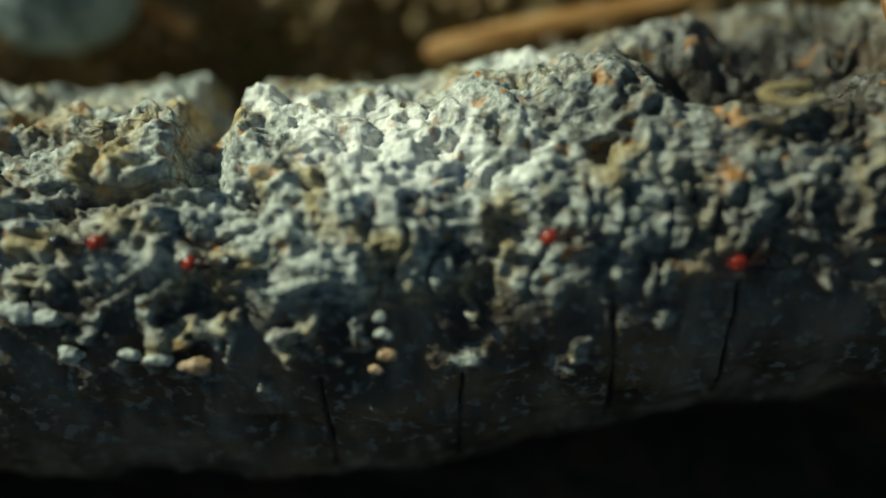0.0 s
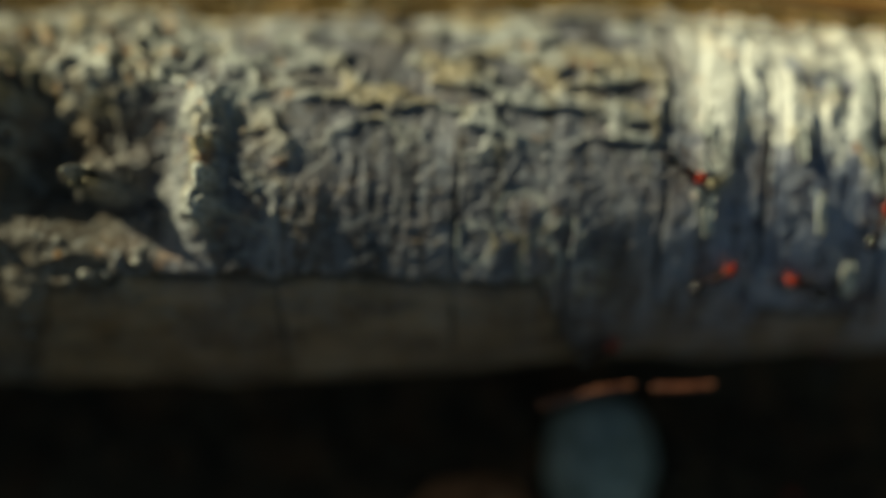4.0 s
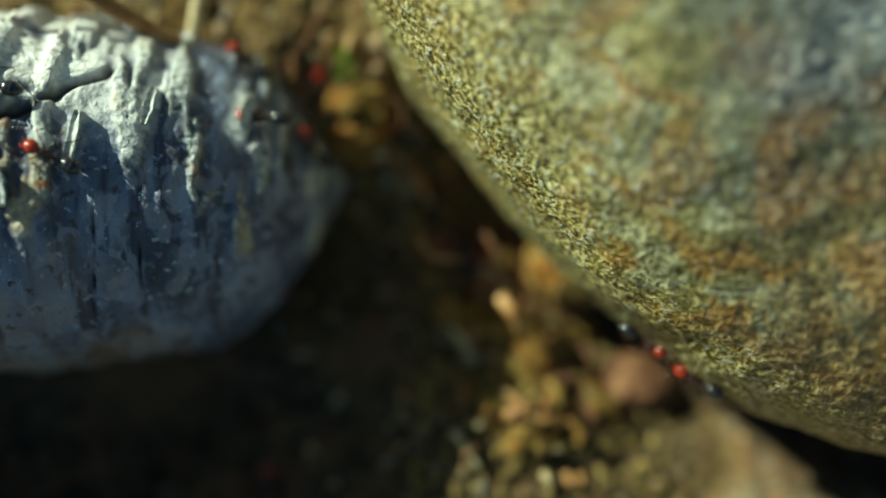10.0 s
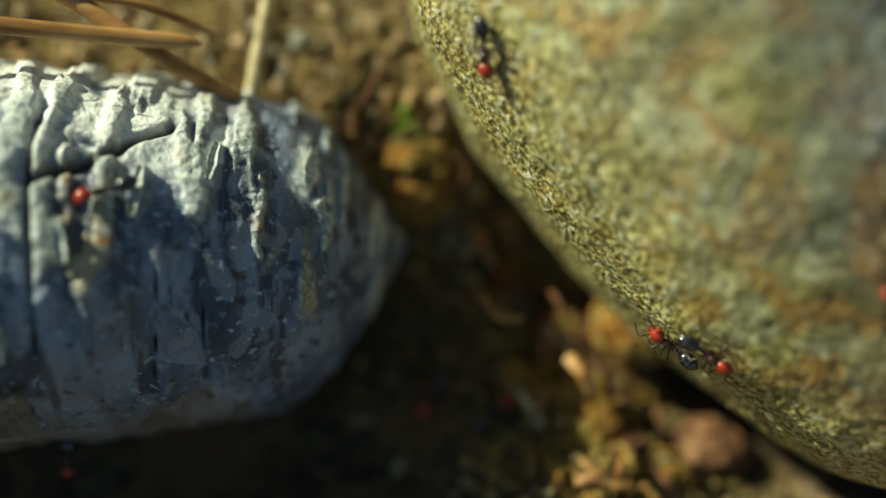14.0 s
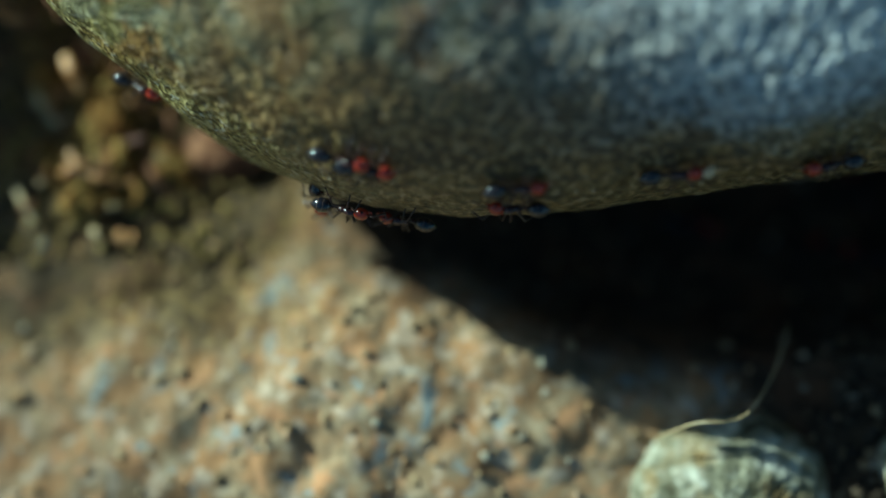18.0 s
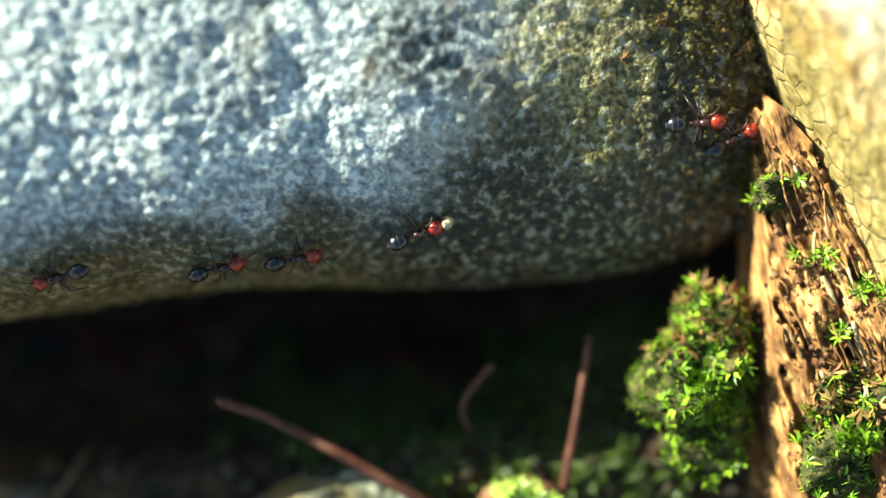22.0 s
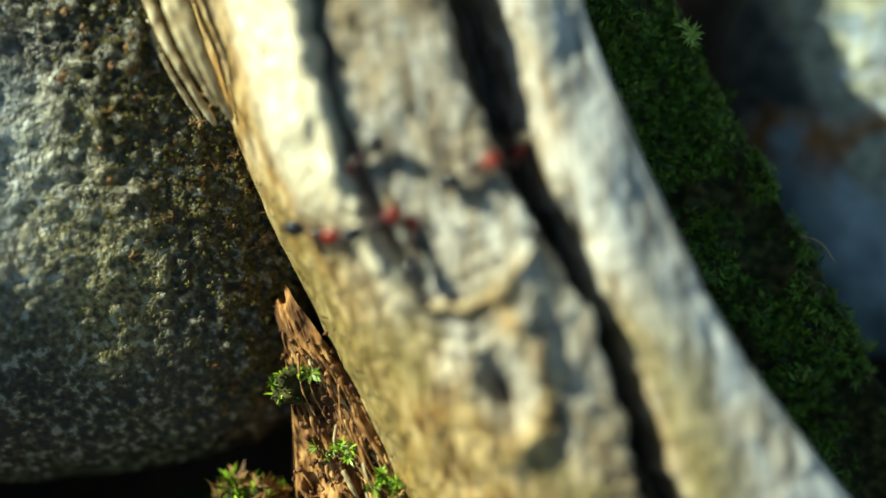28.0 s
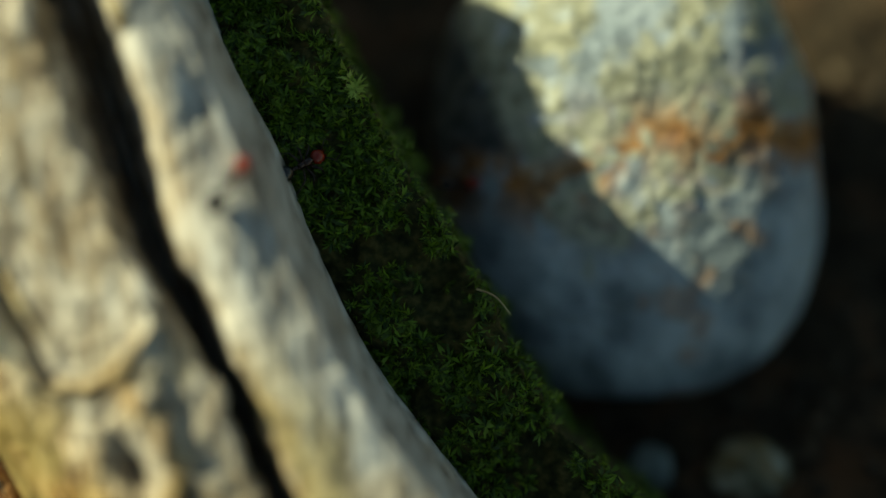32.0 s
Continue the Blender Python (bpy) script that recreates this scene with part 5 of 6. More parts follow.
def build_moss():
    rng = np.random.RandomState(11)
    stars = [shoot(k) for k in range(7)]
    n, m = 260, 90
    v = np.linspace(40, -34, n)[:, None] * np.ones((1, m))
    u = np.linspace(0, 1, m)[None] * np.ones((n, 1))
    lo = along(-v, (-40, 250), (-22, 258), (-7.4, 263), (0.5, 266.5), (9.7, 272), (19, 278), (34, 287))
    hi = along(-v, (-40, 261), (-25, 268), (-21.7, 269.8), (-14, 273.6), (-8, 276.8), (0, 280.6), (5, 284), (9, 287.2), (20, 295), (34, 304))
    x = lo + (hi + 1.5 * rough(np.stack([v / 5, 0 * v, 0 * v], -1), 3, 2) - lo) * u
    w = 0.8 - 13 * step(0.86, 1.04, u) + 1.2 * rough(np.stack([x, v, 0 * v], -1) / 5, 3, 5) - 2 * step(0.4, 0, u)
    p = np.stack([x, v, w], -1)
    p[..., 2] += 0.7 * rough(p / 1.2, 3, 6) + 1.6 * rough(p / 3.2, 3, 26)
    bank = tagged(solid("moss_bank", lay(p).reshape(-1, 3), sheet_quads(n, m), MOSS_BED), "dark green moss bank in the shade beside the stem", "moss")
    at_, up = on_mesh(bank, 14000, rng, lambda q, no: rough(q / 2.2, 3, 36) + 0.25 * rough(q / 0.8, 2, 46) > -0.1)
    vs, qs = scatter(stars, at_, 0.00032 + 0.0005 * rng.rand(14000), rng, up, 0.6)
    solid("moss_shoots", vs, qs, MOSS_DARK, bank)["kind"] = "stuff"
    for px, pv in ((269.8, 18.2), (273.0, 15.2), (273.4, 16.4), (280.6, -2.4), (274.6, 18.3), (275.0, 15.6)):
        i = np.argmin((p[..., 0] - px) ** 2 + (p[..., 1] - pv) ** 2)
        c = lay(p).reshape(-1, 3)[i]
        k = 5
        vs, qs = scatter(stars, c + rng.randn(k, 3) * 0.0003 + (0, 0, 0.0007), 0.0006 + 0.0003 * rng.rand(k), rng, np.tile((-0.2, 0, 1.0), (k, 1)), 0.4)
        solid("moss_tip", vs, qs, MOSS_LIT, bank, "yellow-green moss tip with sunlight in its colour")
    for name, cx, cv, cw, rx, rv, rw, count, size, seed in (("moss_cushion", 240.0, -14.6, 0.2, 3.5, 5.6, 1.8, 1300, 0.95, 4), ("moss_cushion", 248.4, -17.6, 2.8, 3.0, 4.4, 1.6, 700, 0.95, 6), ("moss_tuft", 243.2, -2.6, 2.2, 0.7, 0.9, 0.8, 26, 0.75, 8)):
        ob = build_blob(name, MOSS_BED, cx, cv, cw, rx, rv, rw, 2.2, 2.2, seed, "bright green moss cushion beside rotten wood" if name == "moss_cushion" else "tiny green moss tuft between stone and stem", "moss", 60, 90)
        at_, up = on_mesh(ob, count, rng, lambda q, no: q[:, 2] > cw - 1.0 * rw)
        vs, qs = scatter(stars, at_ + up * 0.0003, size * 0.001 * (0.5 + 0.5 * rng.rand(count)), rng, up + (-0.1, 0, 0.6), 0.35)
        solid("moss_shoots", vs, qs, MOSS_FRESH, ob)["kind"] = "stuff"
        if name == "moss_cushion":
            at_, up = on_mesh(ob, 120, rng, lambda q, no: (q[:, 2] > cw) & (q[:, 1] > cv + 0.4 * rv))
            vs, qs = scatter(stars, at_ + up * 0.0003, 0.0007 + 0.0006 * rng.rand(120), rng, up, 0.6)
            solid("dead_shoots", vs, qs, MOSS_DEAD, ob, "dead brown shoots on its upper edge")["kind"] = "stuff"
    # olive and brown moss that creeps over the stone beside the stem
    edge = lambda q, no: (q[:, 0] + 2.6 * soft(q / 2.5, 5) + 2 * soft(q / 1.1, 6) + 2.2 * rng.randn(len(q)) > 240.5 - 0.45 * np.clip(q[:, 1], 0, 30)) & (q[:, 0] < 248 - 0.42 * q[:, 1]) & (q[:, 1] > -4) & (q[:, 1] < 34) & (q[:, 2] > -1)  # noqa: E731
    for mat, count, size, label in ((MOSS_OLIVE, 7500, 0.23, "olive-brown moss creeping over the stone"), (MOSS_DEAD, 420, 0.5, "dry brown moss fringe between stone and stem")):
        at_, up = on_mesh(BOULDER, count, rng, edge)
        vs, qs = scatter(stars, at_, size * 0.001 * (0.5 + 0.7 * rng.rand(count)), rng, up, 0.5)
        tagged(solid("stone_moss", vs, qs, mat, base=(0, 0, 0)), label, "moss", kind="stuff")
    for cx, cv, cw, k in ((227.2, -22.2, -0.4, 22), (229.4, -22.6, -0.3, 14), (230.8, -24.5, -0.5, 12)):
        c = np.array(at(cx, cv, cw))
        vs, qs = scatter(stars, c + rng.randn(k, 3) * 0.0006, 0.0006 + 0.0004 * rng.rand(k), rng, np.tile((-0.2, 0, 1.0), (k, 1)), 0.5)
        tagged(solid("moss_tuft", vs, qs, MOSS_LIT, base=(0, 0, 0)), "yellow-green moss tuft on an orange clod", "moss")
    # thin moss on the shaded soil under the stone
    count = 1500
    x, y = rng.uniform(206, 240, count), rng.uniform(-24, -6, count)
    keep = (rough(np.stack([x, y, 0 * x], -1) / 7, 3, 13) + 0.02 * (x - 222) > -0.05)
    x, y = x[keep], y[keep]
    c = np.stack([x, y, ground_height(x, y)], -1) * 0.001
    vs, qs = scatter(stars, c, 0.0005 + 0.0006 * rng.rand(len(x)), rng, None, 0.4)
    tagged(solid("ground_moss", vs, qs, MOSS_SHADED, base=(0, 0, 0)), "green moss on shaded soil, darkened for the shade", "moss", kind="stuff")
    count = 16
    x, y = rng.normal(134, 0.9, count), rng.normal(18, 0.9, count)
    c = np.stack([x, y, ground_height(x, y) + 0.3], -1) * 0.001
    vs, qs = scatter(stars, c, 0.0003 + 0.0004 * rng.rand(count), rng, None, 0.4)
    tagged(solid("ground_moss", vs, qs, MOSS_FRESH, base=(0, 0, 0)), "small green moss shoots on sunlit soil", "moss", kind="stuff")


# ---- rotten wood between stone and stem ----
def build_rot():
    n, m = 260, 110
    v = np.linspace(5, -40, n)[:, None] * np.ones((1, m))
    u = np.linspace(0, 1, m)[None] * np.ones((n, 1))
    lo = along(-v, (-5, 242.2), (0, 243.0), (10, 243.2), (20, 243.6), (40, 246))
    hi = along(-v, (-5, 242.9), (-1, 245.8), (8, 250.6), (18, 255.2), (40, 265))
    x = lo + (hi - lo) * u
    p = np.stack([x, v, 0 * x], -1)
    run = x + 0.35 * v
    fibre = rough(np.stack([run / 0.8, v / 5, 0 * v], -1), 4, 3)
    ridge = ridged(np.stack([run / 2.2, v / 7, 0 * v], -1), 8, 3)
    one, two, tag = cells(np.stack([run / 0.9, v / 2.2, 0 * v], -1), 14)
    holes = step(0.5, 0.2, one + 0.3 * rough(p / 0.6, 2, 31)) * (tag > 0.55)
    crumbs = rough(p / 0.8, 3, 12) * step(-4, -12, v)
    w = 1.6 + 1.6 * u - 3 * step(2.5, 5, v) + 0.8 * fibre + 0.4 * ridge + 0.6 * crumbs - 1.1 * holes + 0.7 * rough(p / 2.2, 3, 17) - 5 * step(0.12, 0.0, u) - 0.05 * v
    p[..., 2] = w
    ob = tagged(solid("rotten_wood", lay(p).reshape(-1, 3), sheet_quads(n, m), ROT), "crumbling brown rotten wood between stone and stem", "wood")
    rng = np.random.RandomState(3)
    for k in range(84):
        a, b = rng.uniform(0.12, 0.92), rng.uniform(1, -20)
        i, j = int(np.argmin(np.abs(v[:, 0] - b))), int(a * m)
        s, l, bend = p[i, j], rng.uniform(1.2, 5.0), rng.normal(0, 0.14)
        rod("fibre", (ROT_FIBRE, ROT, ROT_FIBRE, ROT, WOOD_PLAIN)[k % 5], (s + (0, 0, 0.25), s + ((0.2 + bend) * l, -0.5 * l, 0.45), s + ((0.42 + bend) * l, -l, 0.1)), rng.uniform(0.05, 0.2), "", "", 0.4, 0.7, k, ob, 8, 0.1)
    stars = [shoot(60 + k) for k in range(5)]
    for tx, tv, count in ((246.8, -6.4, 9), (249.6, -8.6, 12), (247.6, -11.2, 10), (245.0, -1.4, 6), (251.8, -12.2, 14)):
        i = np.argmin((p[..., 0] - tx) ** 2 + (p[..., 1] - tv) ** 2)
        c = lay(p).reshape(-1, 3)[i]
        vs, qs = scatter(stars, c + rng.randn(count, 3) * 0.00045 + (0, 0, 0.0003), 0.0004 + 0.0004 * rng.rand(count), rng, np.tile((-0.2, -0.2, 1.0), (count, 1)), 0.5)
        tagged(solid("moss_tuft", vs, qs, MOSS_FRESH, base=(0, 0, 0)), "tiny green moss tuft growing on rotten wood", "moss")
    shapes = [lump_shape(40 + k) for k in range(6)]
    at_, up = on_mesh(ob, 900, rng, lambda q, no: q[:, 1] < 1)
    vs, qs = scatter(shapes, at_, 0.00008 + 0.0002 * rng.rand(900) ** 2, rng, up, 0.6)
    solid("crumbs", vs, qs, EARTH, ob)["kind"] = "stuff"


build_ground()
build_branch()
BOULDER = build_stone()
build_stem()
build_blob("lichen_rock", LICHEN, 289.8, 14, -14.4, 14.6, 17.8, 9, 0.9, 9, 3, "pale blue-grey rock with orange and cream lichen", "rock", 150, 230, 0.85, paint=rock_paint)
build_moss()
build_rot()
build_blob("olive_rock", ROCK, 213.5, -28.2, -5.5, 10.0, 6.2, 5.5, 0.9, 4, 13, "olive-grey rock with pale crust, half in sunlight", "rock", square=0.65, turn=24)
build_blob("grey_rock", ROCK, 193.5, -32.5, -6, 7.0, 6.6, 4.5, 1.0, 4, 17, "mottled grey-olive rock beside a thin root", "rock", square=0.85, turn=12)
build_blob("grey_pebble", SLATE, 94.2, -18.0, -11.6, 4.6, 6.0, 4, 0.25, 3, 23, "smooth grey-green pebble in front of the branch", "pebble")
build_blob("earth_clod", EARTH, 84.5, -22.5, -4, 5.5, 4.5, 3.5, 0.8, 3, 29, "reddish clod of earth in front of the branch", "clod")
build_blob("earth_clod", EARTH, 228.4, -24.2, -2.4, 3.4, 2.8, 2.2, 0.6, 2, 31, "crumbly orange-brown clod with moss on it", "clod")
build_blob("teal_stone", SLATE, -25.5, 17, -8, 6.5, 6.5, 4.5, 0.7, 5, 37, "blue-grey stone on the soil behind the branch", "stone")
build_blob("blue_pebble", SLATE, 289.2, -8.9, -11.6, 1.7, 2.0, 1.6, 0.25, 1.5, 61, "small blue-grey pebble at the foot of the moss bank", "pebble", 40, 60)
build_blob("earth_clod", ROCK, 296.4, -9.6, -11.2, 2.9, 2.6, 2.2, 0.6, 2.2, 63, "olive-brown clod of earth in the shade of the rock", "clod", 50, 80)
build_blob("soil_clod", GOLD_EARTH, 151.5, 0.5, -11.5, 3.6, 2.8, 2.6, 0.7, 2.4, 41, "rounded tan clod of soil", "clod")
build_blob("earth_clod", EARTH, 156.2, -8.6, -12.6, 3.2, 2.5, 2.4, 0.7, 2.2, 47, "reddish-brown clod of earth under the stone", "clod")
build_blob("soil_clod", GOLD_EARTH, 147.5, -7.5, -12, 2.6, 3.6, 2.4, 0.7, 2.2, 43, "rough brown clod of soil", "clod")
rng = np.random.RandomState(21)
for k in range(20):
    t = rng.rand()
    cx, cv = 133 + 16 * t + rng.normal(0, 1.8), 15 - 20 * t + rng.normal(0, 1.8)
    cw, r = on_ground(cx, cv), rng.uniform(0.6, 1.9)
    earth = k % 3 == 1
    build_blob("soil_clod", EARTH if earth else GOLD_EARTH, cx, cv, cw, r * rng.uniform(0.9, 1.7), r, r * 0.8, 0.75 * r, 1.1 * r, 51 + k, "crumbly orange-brown clod in the gap by the stone" if earth else "crumbly tan clod of soil beside the stone", "clod", 36, 54, turn=rng.uniform(0, 180))
for k in range(18):
    cx, cv = rng.uniform(143, 154), rng.uniform(-14, -2)
    cv = min(cv, -0.75 * (cx - 155) - 6.5)
    cw, r = on_ground(cx, cv), rng.uniform(0.5, 1.5)
    build_blob("soil_clod", GOLD_EARTH, cx, cv, cw + 0.1 * r, r * rng.uniform(0.9, 1.7), r, 0.7 * r, 1.3 * r, 0.7 * r, 91 + k, "golden-brown clod of soil in the sun", "clod", 36, 54, turn=rng.uniform(0, 180))
build_litter()
build_grit()


# ---- ants ----
def ball(bm, place, size, turn=(0, 0, 0), u=16, v=10, pinch=0.0):
    """An egg of the given half sizes in mm; pinch draws its rear to a point."""
    made = bmesh.ops.create_uvsphere(bm, u_segments=u, v_segments=v, radius=1.0)["verts"]
    m = Euler([radians(a) for a in turn]).to_matrix()
    for vert in made:
        c = vert.co
        if pinch and c.x < 0:
            k = 1 - pinch * c.x * c.x
            c.y, c.z = c.y * k, c.z * k
        vert.co = (m @ Vector((c.x * size[0], c.y * size[1], c.z * size[2])) + Vector(place)) * 0.001


def limb(bm, points, radii, sides=7):
    """A jointed tube through points in mm."""
    rings = []
    for i, (p, r) in enumerate(zip(points, radii)):
        p = Vector(p)
        d = (Vector(points[min(i + 1, len(points) - 1)]) - Vector(points[max(i - 1, 0)])).normalized()
        s = d.cross(Vector((0.2, 0.3, 1))).normalized()
        t = s.cross(d)
        rings.append([bm.verts.new((p + (s * math.cos(k) + t * math.sin(k)) * r) * 0.001) for k in (2 * math.pi * j / sides for j in range(sides))])
    for a, b in zip(rings, rings[1:]):
        for j in range(sides):
            bm.faces.new((a[j], a[(j + 1) % sides], b[(j + 1) % sides], b[j]))
    bm.faces.new(rings[0][::-1])
    bm.faces.new(rings[-1])


def build_ant(label, load=False):
    """A worker ant that faces along x and stands on z = 0; 4 mm long."""
    ant = tagged(new("ant"), label, "ant", "ants on the trail")
    bm = bmesh.new()
    ball(bm, (1.45, 0, 0.62), (0.5, 0.47, 0.38), (0, 12, 0), 20, 14)
    head = part("head", bm, HEAD_RED, ant, "glossy red head")
    for side in (1, -1):
        bm = bmesh.new()
        ball(bm, (1.5, 0.41 * side, 0.72), (0.11, 0.06, 0.09), u=10, v=8)
        part("eye", bm, EYE_BLACK, head)
        bm = bmesh.new()
        limb(bm, ((1.85, 0.2 * side, 0.5), (2.02, 0.2 * side, 0.44), (2.12, 0.06 * side, 0.42)), (0.09, 0.07, 0.02), 6)
        part("mandible", bm, HEAD_RED, head)
        bm = bmesh.new()
        limb(bm, ((1.8, 0.18 * side, 0.7), (2.15, 0.62 * side, 0.95), (2.3, 0.72 * side, 0.92), (2.85, 0.55 * side, 0.5), (3.0, 0.5 * side, 0.42)), (0.045, 0.04, 0.04, 0.055, 0.02), 6)
        part("antenna", bm, LEG_DARK, head)
    bm = bmesh.new()
    ball(bm, (0.68, 0, 0.66), (0.42, 0.27, 0.3), (0, -8, 0))
    ball(bm, (0.25, 0, 0.6), (0.32, 0.23, 0.25), (0, 14, 0))
    limb(bm, ((0.08, 0.12, 0.75), (-0.1, 0.16, 0.9)), (0.05, 0.01), 5)
    limb(bm, ((0.08, -0.12, 0.75), (-0.1, -0.16, 0.9)), (0.05, 0.01), 5)
    part("thorax", bm, BODY_DARK, ant)
    bm = bmesh.new()
    ball(bm, (-0.12, 0, 0.55), (0.17, 0.14, 0.14), u=12, v=8)
    ball(bm, (-0.36, 0, 0.58), (0.14, 0.15, 0.15), u=12, v=8)
    part("petiole", bm, BODY_DARK, ant)
    bm = bmesh.new()
    ball(bm, (-1.1, 0, 0.68), (0.74, 0.52, 0.46), (0, 6, 0), 22, 16, 0.55)
    part("gaster", bm, GASTER, ant, "glossy black gaster with faint bands")
    for k, (hx, kx, fx, ky, fy) in enumerate(((0.78, 1.15, 1.55, 0.75, 1.2), (0.5, 0.5, 0.45, 0.95, 1.6), (0.28, -0.2, -0.9, 0.95, 1.55))):
        for side in (1, -1):
            bm = bmesh.new()
            hip = Vector((hx, 0.16 * side, 0.46))
            rest = [Vector(q) - hip for q in (hip, (hx, 0.3 * side, 0.5), (kx, ky * side, 0.95), (kx * 0.4 + fx * 0.6, (ky * 0.45 + fy * 0.55) * side, 0.42), (fx, fy * side, 0.03), (fx + 0.12 * (fx - hx), (fy + 0.14) * side, 0.0))]
            limb(bm, rest, (0.08, 0.075, 0.06, 0.045, 0.03, 0.02), 6)
            leg = part("leg", bm, LEG_DARK, ant)
            leg.location = hip * 0.001
    if load:
        bm = bmesh.new()
        ball(bm, (2.25, 0.05, 0.62), (0.42, 0.36, 0.32), (10, 20, 15), 14, 10)
        for vert in bm.verts:
            vert.co += Vector((noise.noise(vert.co * 3000), noise.noise(vert.co * 3000 + Vector((5, 0, 0))), noise.noise(vert.co * 3000 + Vector((9, 0, 0))))) * 0.00012
        part("carried_crumb", bm, CRUMB, ant, "pale tan crumb held in the jaws")
    return ant


MODEL = build_ant("small ant with a red head and black gaster, walking")
LADEN = build_ant("red-headed black ant carrying a pale crumb", True)


def motions():
    """Every ant walks over whatever lies under it on the plan."""
    deps = bpy.context.evaluated_depsgraph_get()
    under = []
    for ob in scene.objects:
        if ob.type == "MESH" and ob.name.split(".")[0] in ("ground", "bark", "boulder", "main_ridge", "side_ridge", "moss_bank", "rotten_wood", "moss_cushion", "lichen_rock"):
            under.append((BVHTree.FromObject(ob, deps), ob.matrix_world.copy(), ob.name == "boulder"))
    down = at(0, 0, -1) - at(0, 0, 0)
    down.normalize()
    trips = []

    def meet(x, v):
        best = None
        for tree, m, stony in under:
            hit, normal, _, far = tree.ray_cast(at(x, v, 60) - m.translation, down)
            if hit is not None and (best is None or far < best[2]):
                best = (hit + m.translation, normal if normal.dot(down) < 0 else -normal, far, stony)
        return best

    def stand(x, v, ahead):
        """The pose on the surface at x, v, facing the way ahead on the plan."""
        if 147 < x < 176:
            for k in range(8):
                if meet(x + 0.4 * k * 0.7, v + 0.4 * k * 0.7)[3]:
                    x, v = x + 0.28 * k, v + 0.28 * k
                    break
            if meet(x, v)[3]:
                for k in range(1, 10):
                    if not meet(x - 0.2 * k, v - 0.2 * k)[3]:
                        x, v = x - 0.2 * (k - 1), v - 0.2 * (k - 1)
                        break
        spots = [meet(x + a, v + b) for a, b in ((0, 0), (0.9, 0), (-0.9, 0), (0, 0.9), (0, -0.9), (0.5, 0.5), (-0.5, -0.5))]
        if 240 < x < 247.5 and -2 < v < 9:
            spots += [meet(x + a, v + b) for a, b in ((-1.6, 0), (-1.2, 1.2), (1.2, 1.2), (1.6, 0))]
            spots.sort(key=lambda s: s[2])
        near = [s for s in spots if abs(s[2] - spots[0][2]) < 0.002]
        up = sum((s[1] for s in near), Vector()) - down * 0.5
        up.normalize()
        place = sum((s[0] for s in near), Vector()) / len(near)
        place += up * max(0.0, max((s[0] - place).dot(up) for s in near) * 0.5)
        fore = at(*ahead, 0) - at(0, 0, 0)
        fore = (fore - up * fore.dot(up)).normalized()
        m = Matrix((fore, up.cross(fore), up)).transposed().to_4x4()
        m.translation = place
        return m

    def stroll(*knots, laden=False):
        first, last = knots[0][0], knots[-1][0]
        count = max(2, int(math.ceil((last - first) / 0.25)) + 1)
        ts = np.unique(np.concatenate([np.linspace(first, last, count), [k[0] for k in knots]]))
        xs = np.interp(ts, [k[0] for k in knots], [k[1] for k in knots])
        vs = np.interp(ts, [k[0] for k in knots], [k[2] for k in knots])
        wide = 3
        pad = lambda q: np.convolve(np.pad(q, wide, "edge"), np.ones(2 * wide + 1) / (2 * wide + 1), "valid")  # noqa: E731
        dx, dv = np.gradient(pad(xs)), np.gradient(pad(vs))
        rows, way, last_q = [], None, None
        for t, x, v, a, b in zip(ts, xs, vs, dx, dv):
            if way is None or math.hypot(a, b) > 0.15:
                new_way = math.atan2(b, a)
                if way is not None:
                    turn = (new_way - way + math.pi) % (2 * math.pi) - math.pi
                    new_way = way + max(-1.2, min(1.2, turn))
                way = new_way
            c, s = math.cos(way), math.sin(way)
            # the head leads: the body's middle lies behind it
            m = stand(x - 1.4 * c, v - 1.4 * s, (c, s))
            q = m.to_quaternion()
            if last_q is not None and q.rotation_difference(last_q).angle > 1.2:
                q = last_q.slerp(q, 1.2 / q.rotation_difference(last_q).angle)
                m = Matrix.LocRotScale(m.translation, q, None)
            last_q = q
            rows.append((float(t), m))
        if rows[0][0] > 0.05:
            rows.insert(0, (0.0, rows[0][1]))
        if rows[-1][0] < 31.95:
            rows.append((32.0, rows[-1][1]))
        trips.append((laden, rows, first, last))

    def go(ant, rows, first, last):
        walk(ant, rows)
        legs = [o for o in ant.children if o.name.split(".")[0] == "leg"]
        beats = np.arange(first, min(last, 31.8), 0.2)
        for k, leg in enumerate(legs):
            hip = Matrix.Translation(leg.location)
            swing = [(0.0, hip)] if first > 0.05 else []
            for n, t in enumerate(beats):
                if t > 0.05 or n == 0:
                    sign = 1 if (n + k // 2 + k) % 2 else -1
                    swing.append((float(t), hip @ pose(0, 0, 0, 0, 0, 15 * sign)))
            swing.append((32.0, hip))
            walk(leg, swing)

    stroll((0, -15.4, -3.0), (1, -8.4, -3.0), (3.58, -4.4, -25.9))
    stroll((0, -10.2, -4.1), (1, -17.2, -4.1), (3.33, -21.2, -24.7))
    stroll((0, 10.6, -2.2), (1, 2.2, -2.9), (2, -6.2, -3.6), (4.59, -10.2, -26.6))
    stroll((0, 21.6, -3.1), (1, 14.6, -3.1), (3.52, 10.6, -25.4))
    stroll((0.93, 93.1, -26.3), (3.5, 95.7, 7.7), (4.5, 100.9, 3.7), (5, 103.5, 1.2), (6, 112.5, 5.8), (7, 120.5, 8.7), (8, 123.6, 10.7), (10, 136.2, 9.2), (11, 140.6, 5.5), (12, 145.0, 1.8), (14.94, 124.4, -25.8), laden=True)
